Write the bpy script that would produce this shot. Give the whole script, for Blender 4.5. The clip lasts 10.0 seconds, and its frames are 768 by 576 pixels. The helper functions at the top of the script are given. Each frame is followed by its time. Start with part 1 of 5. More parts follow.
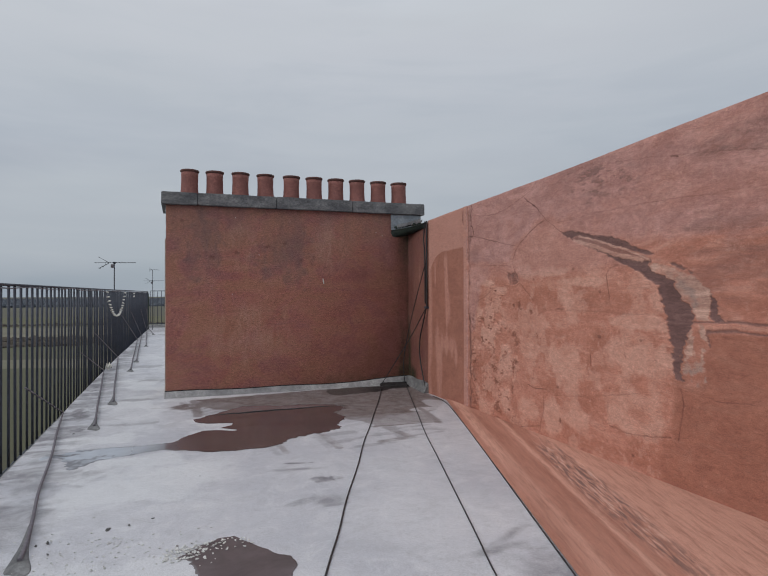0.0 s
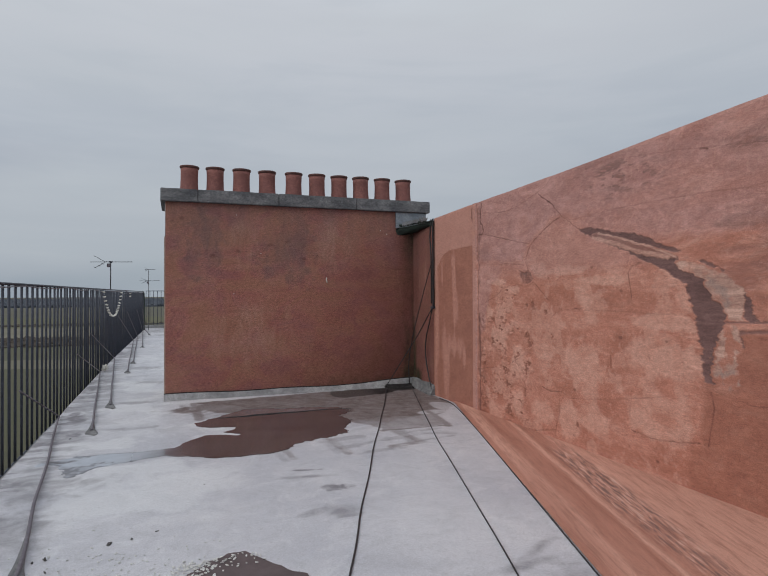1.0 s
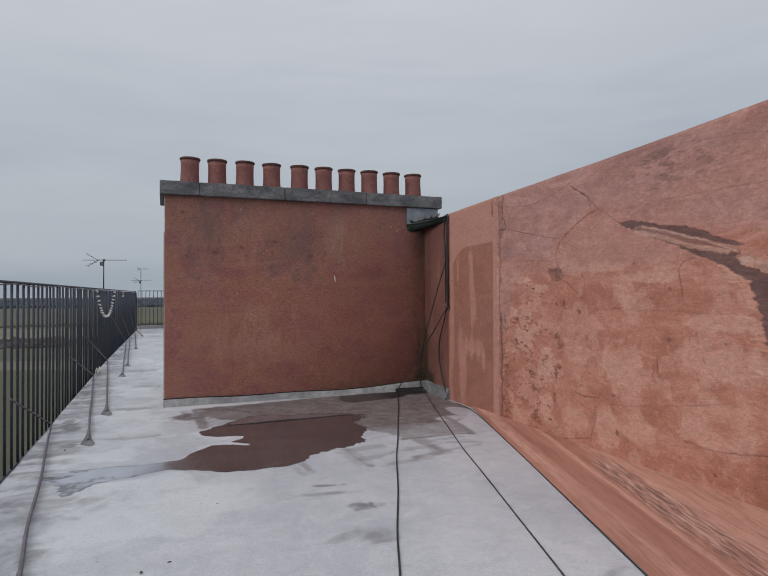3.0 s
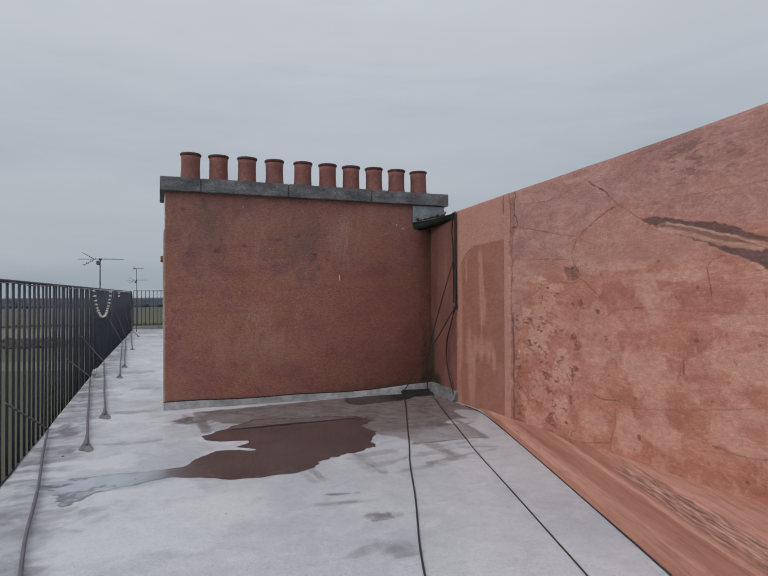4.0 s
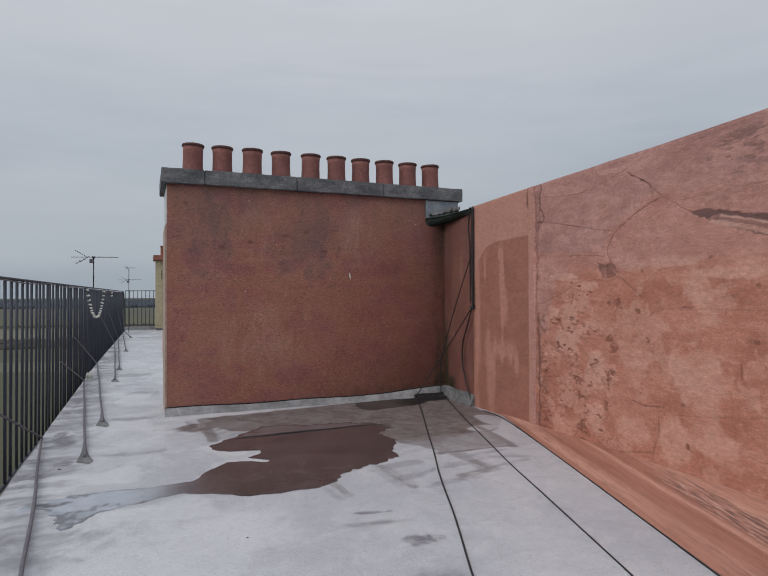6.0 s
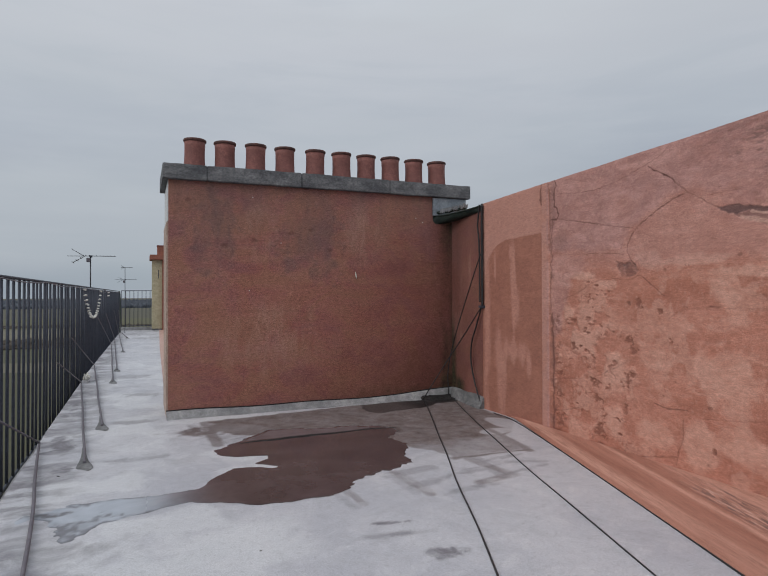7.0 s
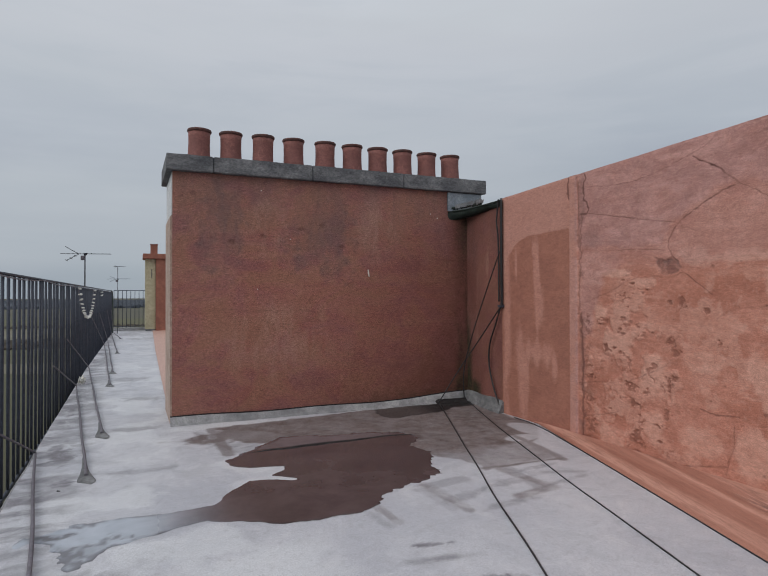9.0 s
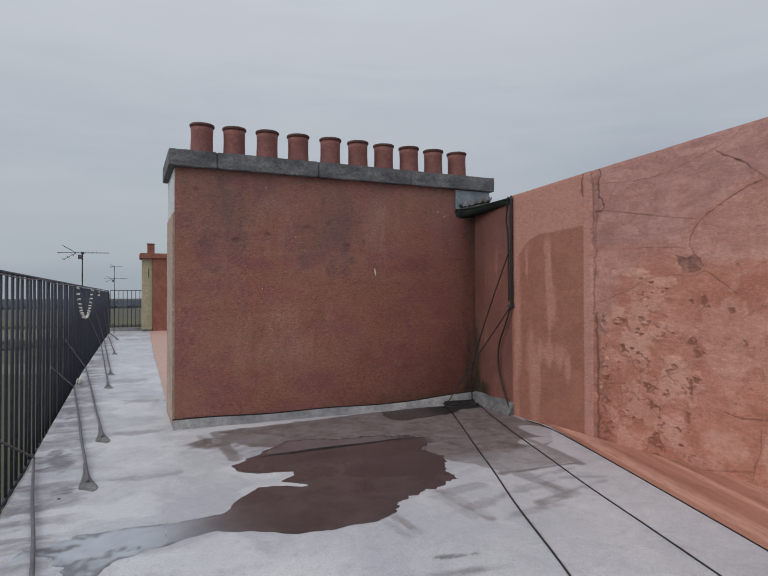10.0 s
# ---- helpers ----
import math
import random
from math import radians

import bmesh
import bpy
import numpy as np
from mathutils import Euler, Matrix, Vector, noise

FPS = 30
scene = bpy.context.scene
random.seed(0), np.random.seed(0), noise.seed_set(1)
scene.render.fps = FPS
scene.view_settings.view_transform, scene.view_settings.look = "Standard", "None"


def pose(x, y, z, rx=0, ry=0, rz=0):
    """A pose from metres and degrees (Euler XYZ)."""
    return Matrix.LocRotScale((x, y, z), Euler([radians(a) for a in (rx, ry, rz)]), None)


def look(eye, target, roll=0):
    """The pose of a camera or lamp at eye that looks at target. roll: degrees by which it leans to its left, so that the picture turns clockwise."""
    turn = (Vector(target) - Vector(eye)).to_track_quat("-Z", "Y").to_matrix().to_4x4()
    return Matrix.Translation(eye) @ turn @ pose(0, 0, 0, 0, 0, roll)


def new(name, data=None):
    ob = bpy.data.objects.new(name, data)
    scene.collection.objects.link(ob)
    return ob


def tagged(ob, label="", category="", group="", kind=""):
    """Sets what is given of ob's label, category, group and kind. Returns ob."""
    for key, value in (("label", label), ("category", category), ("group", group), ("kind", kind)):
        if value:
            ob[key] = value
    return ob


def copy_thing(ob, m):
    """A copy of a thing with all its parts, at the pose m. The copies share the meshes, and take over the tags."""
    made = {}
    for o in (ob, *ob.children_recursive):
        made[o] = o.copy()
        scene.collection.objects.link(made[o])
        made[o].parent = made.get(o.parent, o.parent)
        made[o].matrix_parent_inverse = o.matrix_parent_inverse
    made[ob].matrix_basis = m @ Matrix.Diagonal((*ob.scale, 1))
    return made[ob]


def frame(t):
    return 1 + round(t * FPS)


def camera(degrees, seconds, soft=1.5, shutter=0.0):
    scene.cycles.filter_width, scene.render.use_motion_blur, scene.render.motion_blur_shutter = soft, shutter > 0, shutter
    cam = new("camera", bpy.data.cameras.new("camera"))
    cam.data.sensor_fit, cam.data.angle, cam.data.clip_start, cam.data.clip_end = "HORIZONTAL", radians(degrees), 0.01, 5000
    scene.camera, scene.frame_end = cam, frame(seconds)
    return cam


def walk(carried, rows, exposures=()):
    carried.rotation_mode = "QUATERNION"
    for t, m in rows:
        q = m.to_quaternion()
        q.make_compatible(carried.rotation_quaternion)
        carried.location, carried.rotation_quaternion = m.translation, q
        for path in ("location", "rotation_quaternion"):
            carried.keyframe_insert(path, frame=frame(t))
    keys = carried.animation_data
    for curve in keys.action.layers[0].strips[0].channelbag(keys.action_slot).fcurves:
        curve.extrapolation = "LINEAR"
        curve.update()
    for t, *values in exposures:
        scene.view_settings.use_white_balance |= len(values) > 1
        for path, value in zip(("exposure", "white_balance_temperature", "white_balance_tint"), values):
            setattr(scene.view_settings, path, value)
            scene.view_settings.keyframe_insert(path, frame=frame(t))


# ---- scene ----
# The camera and its walk
cam = camera(66.8, 10.0, soft=1.15)
METRES, EYE, TILT, LEAN, TURN = 2.423, 1.5, 0.0, 0.0, -19.4
ROWS = [
    (0.0, 0.0, 0.0, 0.0, 0.0, 0.56, 0.21),
    (0.5, -0.0297, 0.0449, -0.0019, -0.23, 0.57, 0.21),
    (1.0, -0.0594, 0.0895, -0.0041, -0.46, 0.59, 0.21),
    (1.5, -0.0893, 0.1342, -0.0057, -0.68, 0.6, 0.2),
    (2.0, -0.1191, 0.1786, -0.0068, -0.91, 0.6, 0.2),
    (2.5, -0.148, 0.2226, -0.0086, -1.13, 0.61, 0.21),
    (4.0, -0.2387, 0.3522, -0.0141, -1.86, 0.65, 0.2),
    (4.5, -0.268, 0.3945, -0.0159, -2.1, 0.66, 0.19),
    (5.0, -0.296, 0.4364, -0.0169, -2.3, 0.65, 0.2),
    (5.5, -0.3247, 0.4774, -0.0189, -2.54, 0.67, 0.2),
    (7.0, -0.4094, 0.6009, -0.025, -3.22, 0.72, 0.18),
    (7.5, -0.4372, 0.6395, -0.0271, -3.45, 0.73, 0.18),
    (8.0, -0.4643, 0.678, -0.0281, -3.67, 0.73, 0.17),
    (8.5, -0.4907, 0.7154, -0.0298, -3.88, 0.74, 0.16),
    (9.0, -0.5164, 0.752, -0.0309, -4.09, 0.74, 0.16),
    (9.5, -0.5422, 0.7879, -0.0324, -4.3, 0.75, 0.15),
    (10.0, -0.5672, 0.8227, -0.034, -4.51, 0.76, 0.15),
]
walk(cam, [(t, pose(0, 0, EYE, TILT, LEAN, TURN) @ pose(METRES * x, METRES * y, METRES * z, 90 + pitch, roll, yaw)) for t, x, y, z, yaw, pitch, roll in ROWS],
     exposures=[(0.0, 0.0), (10.0, 0.0)])

# ---- world and sun: a grey overcast day ----
world = bpy.data.worlds.new("overcast")
scene.world = world
world.use_nodes = True


def node(tree, kind, *, at=None, **inputs):
    """A node of that kind; inputs by name (spaces as _) are values or sockets."""
    n = tree.nodes.new(kind)
    for key, value in inputs.items():
        socket = n.inputs[int(key[1:])] if key[0] == "i" and key[1:].isdigit() else n.inputs[key.replace("_", " ")]
        if isinstance(value, bpy.types.NodeSocket):
            tree.links.new(value, socket)
        else:
            socket.default_value = value
    return n


def ramp(tree, fac, stops, smooth="LINEAR"):
    n = node(tree, "ShaderNodeValToRGB", Fac=fac)
    n.color_ramp.interpolation = smooth
    while len(n.color_ramp.elements) < len(stops):
        n.color_ramp.elements.new(0.5)
    for e, (place, colour) in zip(n.color_ramp.elements, stops):
        e.position = place
        e.color = (*colour, 1) if isinstance(colour, tuple) else (colour, colour, colour, 1)
    return n.outputs["Color"]


def mix(tree, fac, a, b, blend="MIX"):
    n = tree.nodes.new("ShaderNodeMix")
    n.data_type, n.blend_type = "RGBA", blend
    for i, value in ((0, fac), (6, a), (7, b)):
        if isinstance(value, bpy.types.NodeSocket):
            tree.links.new(value, n.inputs[i])
        else:
            n.inputs[i].default_value = (*value, 1) if isinstance(value, tuple) else value
    return n.outputs[2]


def maths(tree, how, a, b=0.0, clamp=False):
    n = node(tree, "ShaderNodeMath", i0=a, i1=b)
    n.operation, n.use_clamp = how, clamp
    return n.outputs[0]


def make_sky(tree):
    sky = tree.nodes.new("ShaderNodeTexSky")
    sky.sky_type, sky.sun_disc = "NISHITA", False
    sky.sun_elevation, sky.sun_rotation = radians(38), radians(-112)
    way = tree.nodes.new("ShaderNodeTexCoord").outputs["Generated"]
    split = node(tree, "ShaderNodeSeparateXYZ", Vector=way)
    # cloud deck: grey-blue at the horizon, paler higher up, in soft layers
    flat = node(tree, "ShaderNodeMapping", Vector=way, Scale=(1.0, 1.0, 5.0))
    soft = node(tree, "ShaderNodeTexNoise", Vector=flat.outputs[0], Scale=2.2, Detail=5.0, Roughness=0.5)
    broad = node(tree, "ShaderNodeTexNoise", Vector=flat.outputs[0], Scale=0.9, Detail=2.0)
    lift = maths(tree, "MULTIPLY_ADD", soft.outputs["Fac"], 0.22)
    lift.node.inputs[2].default_value = -0.11
    high = maths(tree, "ADD", split.outputs["Z"], lift)
    deck = ramp(tree, high, [(0.0, (0.265, 0.325, 0.40)), (0.06, (0.295, 0.345, 0.425)), (0.13, (0.345, 0.385, 0.455)),
                             (0.25, (0.495, 0.535, 0.59)), (0.42, (0.592, 0.622, 0.672)), (0.7, (0.80, 0.86, 0.92)), (1.0, (0.95, 1.0, 1.06))])
    thin = node(tree, "ShaderNodeMapping", Vector=way, Scale=(1.0, 1.0, 6.0))
    layers = node(tree, "ShaderNodeTexNoise", Vector=thin.outputs[0], Scale=2.6, Detail=6.0, Roughness=0.55, Distortion=0.4)
    deck = mix(tree, ramp(tree, layers.outputs["Fac"], [(0.40, 0.0), (0.62, 0.28)]), deck, mix(tree, 0.5, deck, (0.60, 0.60, 0.64)))
    deck = mix(tree, ramp(tree, layers.outputs["Fac"], [(0.34, 0.14), (0.48, 0.0)]), deck, (0.36, 0.41, 0.475))
    deck = mix(tree, ramp(tree, broad.outputs["Fac"], [(0.40, 0.0), (0.60, 0.45)]), deck, (0.56, 0.60, 0.625))
    # the clearest part of the deck lies to the west
    west = maths(tree, "MULTIPLY", split.outputs["X"], -0.05)
    gain = maths(tree, "ADD", west, 1.0)
    deck = mix(tree, 1.0, deck, gain, "MULTIPLY")
    cloud = node(tree, "ShaderNodeBackground", Color=deck, Strength=1.0)
    blue = node(tree, "ShaderNodeBackground", Color=sky.outputs[0], Strength=0.06)
    both = node(tree, "ShaderNodeMixShader", Fac=0.9)
    tree.links.new(blue.outputs[0], both.inputs[1])
    tree.links.new(cloud.outputs[0], both.inputs[2])
    tree.links.new(both.outputs[0], tree.nodes["World Output"].inputs["Surface"])


make_sky(world.node_tree)
sun = new("sun", bpy.data.lights.new("sun", "SUN"))
sun.data.energy, sun.data.angle, sun.data.color = 1.15, radians(40), (1.0, 0.95, 0.90)
sun.matrix_world = look((-6, -2.4, 5), (0, 0, 0))


# ---- materials ----
def material(name):
    m = bpy.data.materials.new(name)
    m.use_nodes = True
    t = m.node_tree
    return m, t, t.nodes["Principled BSDF"]


def place(tree, scale=(1, 1, 1)):
    c = tree.nodes.new("ShaderNodeTexCoord").outputs["Object"]
    return node(tree, "ShaderNodeMapping", Vector=c, Scale=scale).outputs[0]


def cloudy(tree, where, scale, detail=4.0, rough=0.55, twist=0.0):
    return node(tree, "ShaderNodeTexNoise", Vector=where, Scale=scale, Detail=detail, Roughness=rough, Distortion=twist).outputs["Fac"]


def held(tree, name):
    n = tree.nodes.new("ShaderNodeAttribute")
    n.attribute_name = name
    return n.outputs["Fac"]


def grainy(tree, colour, grain, depth):
    """The colour made lighter and darker by a fine grain."""
    f = maths(tree, "MULTIPLY_ADD", grain, depth)
    f.node.inputs[2].default_value = 1 - 0.5 * depth
    return mix(tree, 1.0, colour, f, "MULTIPLY")


def muted(tree, colour, saturation):
    return node(tree, "ShaderNodeHueSaturation", Color=colour, Saturation=saturation).outputs[0]


def relief(tree, bsdf, height, strength, depth):
    n = node(tree, "ShaderNodeBump", Height=height, Strength=strength, Distance=depth)
    tree.links.new(n.outputs[0], bsdf.inputs["Normal"])


def plain(name, dark, light, scale=6.0, rough=(0.5, 0.8), metal=0.0, bump=0.3, depth=0.004, grain=180.0, stretch=(1, 1, 1), gloss=0.4, speckle=0.3):
    """A surface with broad mottling, fine grain and a little relief."""
    m, t, b = material(name)
    w = place(t, stretch)
    broad, mid, fine = cloudy(t, w, scale, 6.0, 0.6, 0.3), cloudy(t, w, scale * 5, 6.0, 0.65), cloudy(t, w, grain, 3.0, 0.6)
    c = mix(t, ramp(t, broad, [(0.36, 0.0), (0.62, 1.0)]), dark, light)
    c = mix(t, ramp(t, mid, [(0.40, 0.5), (0.60, 0.0)]), c, tuple(v * 0.7 for v in dark))
    c = grainy(t, c, fine, speckle * 5)
    t.links.new(c, b.inputs["Base Color"])
    t.links.new(ramp(t, broad, [(0.3, rough[0]), (0.7, rough[1])]), b.inputs["Roughness"])
    b.inputs["Metallic"].default_value, b.inputs["Specular IOR Level"].default_value = metal, gloss
    relief(t, b, mix(t, 0.5, mid, fine), bump, depth)
    return m


def rendered_wall():
    """Old painted render on the long wall: salmon coat, mauve weathering high up, rusty and pale patches, cracks."""
    m, t, b = material("salmon_render")
    w = place(t)
    broad = cloudy(t, w, 1.4, 6.0, 0.62, 0.4)
    mid = cloudy(t, place(t, (1, 1, 1.5)), 4.0, 8.0, 0.62, 0.7)
    swirl = cloudy(t, place(t, (1, 0.6, 1.6)), 3.2, 8.0, 0.62, 1.4)
    brush = cloudy(t, place(t, (1, 0.35, 2.2)), 9.0, 6.0, 0.65, 0.6)
    small = cloudy(t, w, 26.0, 6.0, 0.68, 0.3)
    pit = cloudy(t, w, 60.0, 4.0, 0.7)
    fine = cloudy(t, w, 190.0, 2.0, 0.6)
    c = mix(t, ramp(t, broad, [(0.38, 0.0), (0.62, 1.0)]), (0.455, 0.182, 0.122), (0.505, 0.222, 0.157))
    c = mix(t, ramp(t, swirl, [(0.46, 0.0), (0.64, 0.6)]), c, (0.37, 0.136, 0.090))
    c = mix(t, ramp(t, swirl, [(0.36, 0.55), (0.47, 0.0)]), c, (0.56, 0.290, 0.222))
    c = mix(t, ramp(t, brush, [(0.50, 0.0), (0.66, 0.4)]), c, (0.37, 0.140, 0.094))
    c = mix(t, maths(t, "MULTIPLY", held(t, "rust"), ramp(t, mid, [(0.36, 0.45), (0.60, 0.95)])), c, mix(t, brush, (0.27, 0.098, 0.062), (0.42, 0.150, 0.092)))
    c = mix(t, maths(t, "MULTIPLY", held(t, "pale"), ramp(t, mid, [(0.36, 0.35), (0.58, 0.85)])), c, (0.59, 0.322, 0.245))
    soft = mix(t, ramp(t, swirl, [(0.36, 0.0), (0.62, 1.0)]), (0.485, 0.272, 0.250), (0.375, 0.205, 0.192))
    c = mix(t, maths(t, "MULTIPLY", held(t, "mauve"), ramp(t, mid, [(0.32, 0.75), (0.60, 1.0)])), c, soft)
    c = mix(t, maths(t, "MULTIPLY", held(t, "murk"), ramp(t, brush, [(0.36, 0.35), (0.58, 1.0)])), c, (0.20, 0.112, 0.102))
    c = mix(t, ramp(t, mid, [(0.54, 0.0), (0.72, 0.36)]), c, (0.31, 0.118, 0.080))
    c = mix(t, ramp(t, small, [(0.54, 0.0), (0.70, 0.34)]), c, (0.31, 0.122, 0.085))
    c = mix(t, ramp(t, small, [(0.32, 0.32), (0.46, 0.0)]), c, (0.60, 0.345, 0.27))
    c = mix(t, ramp(t, pit, [(0.63, 0.0), (0.73, 0.5)]), c, (0.19, 0.088, 0.066))
    c = mix(t, maths(t, "MULTIPLY", held(t, "even"), 0.8), c, (0.475, 0.232, 0.178))
    c = mix(t, maths(t, "MULTIPLY", held(t, "damp_shade"), 0.72), c, mix(t, ramp(t, mid, [(0.38, 0.0), (0.62, 1.0)]), (0.250, 0.092, 0.060), (0.325, 0.124, 0.080)))
    c = mix(t, held(t, "bare"), c, mix(t, ramp(t, brush, [(0.36, 0.0), (0.64, 1.0)]), (0.136, 0.073, 0.067), (0.205, 0.113, 0.102)))
    c = mix(t, held(t, "grey"), c, mix(t, ramp(t, brush, [(0.36, 0.0), (0.60, 1.0)]), (0.33, 0.190, 0.150), (0.60, 0.385, 0.305)))
    c = mix(t, maths(t, "MULTIPLY", held(t, "slate"), ramp(t, small, [(0.36, 0.5), (0.60, 0.95)])), c, (0.29, 0.212, 0.187))
    c = mix(t, maths(t, "MULTIPLY", held(t, "crack"), 0.97), c, (0.095, 0.034, 0.027))
    scratch = cloudy(t, place(t, (1, 0.5, 1.6)), 38.0, 7.0, 0.72, 0.8)
    c = grainy(t, c, scratch, 1.15)
    c = muted(t, grainy(t, c, fine, 1.15), 0.95)
    t.links.new(c, b.inputs["Base Color"])
    b.inputs["Roughness"].default_value, b.inputs["Specular IOR Level"].default_value = 0.82, 0.25
    relief(t, b, mix(t, 0.4, mix(t, 0.5, small, pit), fine), 0.5, 0.008)
    return m


def stack_render():
    """Darker brown-red roughcast on the chimney stack, weather-streaked, sooty under the cap, with corner shade painted
    in.
    """
    m, t, b = material("brown_red_render")
    w = place(t)
    broad = cloudy(t, w, 1.2, 6.0, 0.62, 0.5)
    streak = cloudy(t, place(t, (1, 1, 0.35)), 5.0, 7.0, 0.68, 0.3)
    layer = cloudy(t, place(t, (0.5, 1, 2.2)), 3.0, 6.0, 0.66, 0.5)
    small = cloudy(t, w, 30.0, 6.0, 0.7)
    fine = cloudy(t, w, 140.0, 3.0, 0.7)
    ripple = cloudy(t, place(t, (0.5, 1, 1.4)), 48.0, 5.0, 0.66, 0.8)
    c = mix(t, ramp(t, broad, [(0.38, 0.0), (0.62, 1.0)]), (0.325, 0.128, 0.098), (0.385, 0.170, 0.132))
    c = mix(t, ramp(t, layer, [(0.46, 0.0), (0.64, 0.55)]), c, (0.315, 0.106, 0.084))
    c = mix(t, ramp(t, layer, [(0.34, 0.45), (0.48, 0.0)]), c, (0.34, 0.175, 0.118))
    tint = cloudy(t, place(t, (0.8, 1, 1.2)), 2.0, 6.0, 0.66, 0.9)
    c = mix(t, ramp(t, tint, [(0.48, 0.0), (0.60, 0.75)]), c, (0.325, 0.150, 0.098))
    c = mix(t, ramp(t, tint, [(0.38, 0.7), (0.50, 0.0)]), c, (0.272, 0.108, 0.108))
    # soot patches, plus shade painted towards the corner and under the gutter
    c = mix(t, maths(t, "MULTIPLY", ramp(t, streak, [(0.36, 0.30), (0.60, 1.0)]), held(t, "soot_shade")), c, (0.172, 0.110, 0.105))
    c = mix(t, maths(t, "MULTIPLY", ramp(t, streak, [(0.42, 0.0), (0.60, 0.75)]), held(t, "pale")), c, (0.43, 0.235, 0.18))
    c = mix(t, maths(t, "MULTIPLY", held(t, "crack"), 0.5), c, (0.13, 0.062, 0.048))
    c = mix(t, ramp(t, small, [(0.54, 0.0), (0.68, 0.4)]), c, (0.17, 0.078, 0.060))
    # red-brown staining with the corner's shade painted into it
    c = mix(t, maths(t, "MULTIPLY", held(t, "damp_shade"), ramp(t, broad, [(0.36, 0.5), (0.62, 0.9)])), c, (0.135, 0.047, 0.036))
    # moss at the foot; the same colour paints shade below the gutter
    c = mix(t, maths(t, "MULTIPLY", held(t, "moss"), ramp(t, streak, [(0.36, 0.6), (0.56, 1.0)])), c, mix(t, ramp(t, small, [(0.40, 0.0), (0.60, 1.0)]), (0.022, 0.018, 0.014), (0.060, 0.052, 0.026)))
    c = grainy(t, c, ripple, 1.35)
    c = muted(t, grainy(t, c, fine, 2.3), 0.95)
    t.links.new(c, b.inputs["Base Color"])
    b.inputs["Roughness"].default_value, b.inputs["Specular IOR Level"].default_value = 0.85, 0.2
    relief(t, b, mix(t, 0.4, mix(t, 0.5, small, ripple), fine), 0.8, 0.009)
    return m


def membrane():
    """Pale grey roofing felt, wet here and there, with silt stains."""
    m, t, b = material("pale_roof_membrane")
    w = place(t)
    broad = cloudy(t, w, 0.9, 6.0, 0.6, 0.4)
    mid = cloudy(t, w, 4.5, 8.0, 0.68, 0.8)
    small = cloudy(t, w, 28.0, 6.0, 0.7)
    fine = cloudy(t, w, 150.0, 3.0, 0.7)
    c = mix(t, ramp(t, broad, [(0.36, 0.0), (0.62, 1.0)]), (0.45, 0.455, 0.50), (0.55, 0.55, 0.585))
    c = mix(t, ramp(t, mid, [(0.50, 0.0), (0.66, 0.4)]), c, (0.38, 0.38, 0.40))
    c = mix(t, ramp(t, mid, [(0.32, 0.4), (0.46, 0.0)]), c, (0.66, 0.665, 0.68))
    c = mix(t, maths(t, "MULTIPLY", held(t, "bright"), 0.5), c, (0.68, 0.69, 0.71))
    c = mix(t, maths(t, "MULTIPLY", held(t, "grime"), ramp(t, mid, [(0.36, 0.45), (0.58, 1.0)])), c, (0.200, 0.192, 0.213))
    c = mix(t, maths(t, "MULTIPLY", held(t, "joint"), 0.7), c, (0.19, 0.175, 0.18))
    c = mix(t, ramp(t, small, [(0.56, 0.0), (0.70, 0.35)]), c, (0.26, 0.255, 0.26))
    bed = mix(t, ramp(t, mid, [(0.36, 0.0), (0.62, 1.0)]), (0.118, 0.090, 0.085), (0.190, 0.153, 0.146))
    bed = grainy(t, bed, cloudy(t, place(t, (1, 0.5, 1)), 55.0, 5.0, 0.75), 1.6)
    c = mix(t, held(t, "silt"), c, bed)
    c = mix(t, maths(t, "MULTIPLY", held(t, "black"), 0.92), c, (0.024, 0.020, 0.021))
    c = grainy(t, c, fine, 1.1)
    t.links.new(c, b.inputs["Base Color"])
    wet = maths(t, "MAXIMUM", held(t, "silt"), maths(t, "MULTIPLY", held(t, "grime"), 0.5))
    r = maths(t, "SUBTRACT", ramp(t, mid, [(0.36, 0.36), (0.64, 0.58)]), maths(t, "MULTIPLY", wet, -0.12))
    t.links.new(r, b.inputs["Roughness"])
    t.links.new(maths(t, "SUBTRACT", 0.45, maths(t, "MULTIPLY", maths(t, "MAXIMUM", wet, held(t, "black")), 0.38)), b.inputs["Specular IOR Level"])
    relief(t, b, mix(t, 0.4, mix(t, 0.5, mid, small), fine), 0.4, 0.008)
    return m


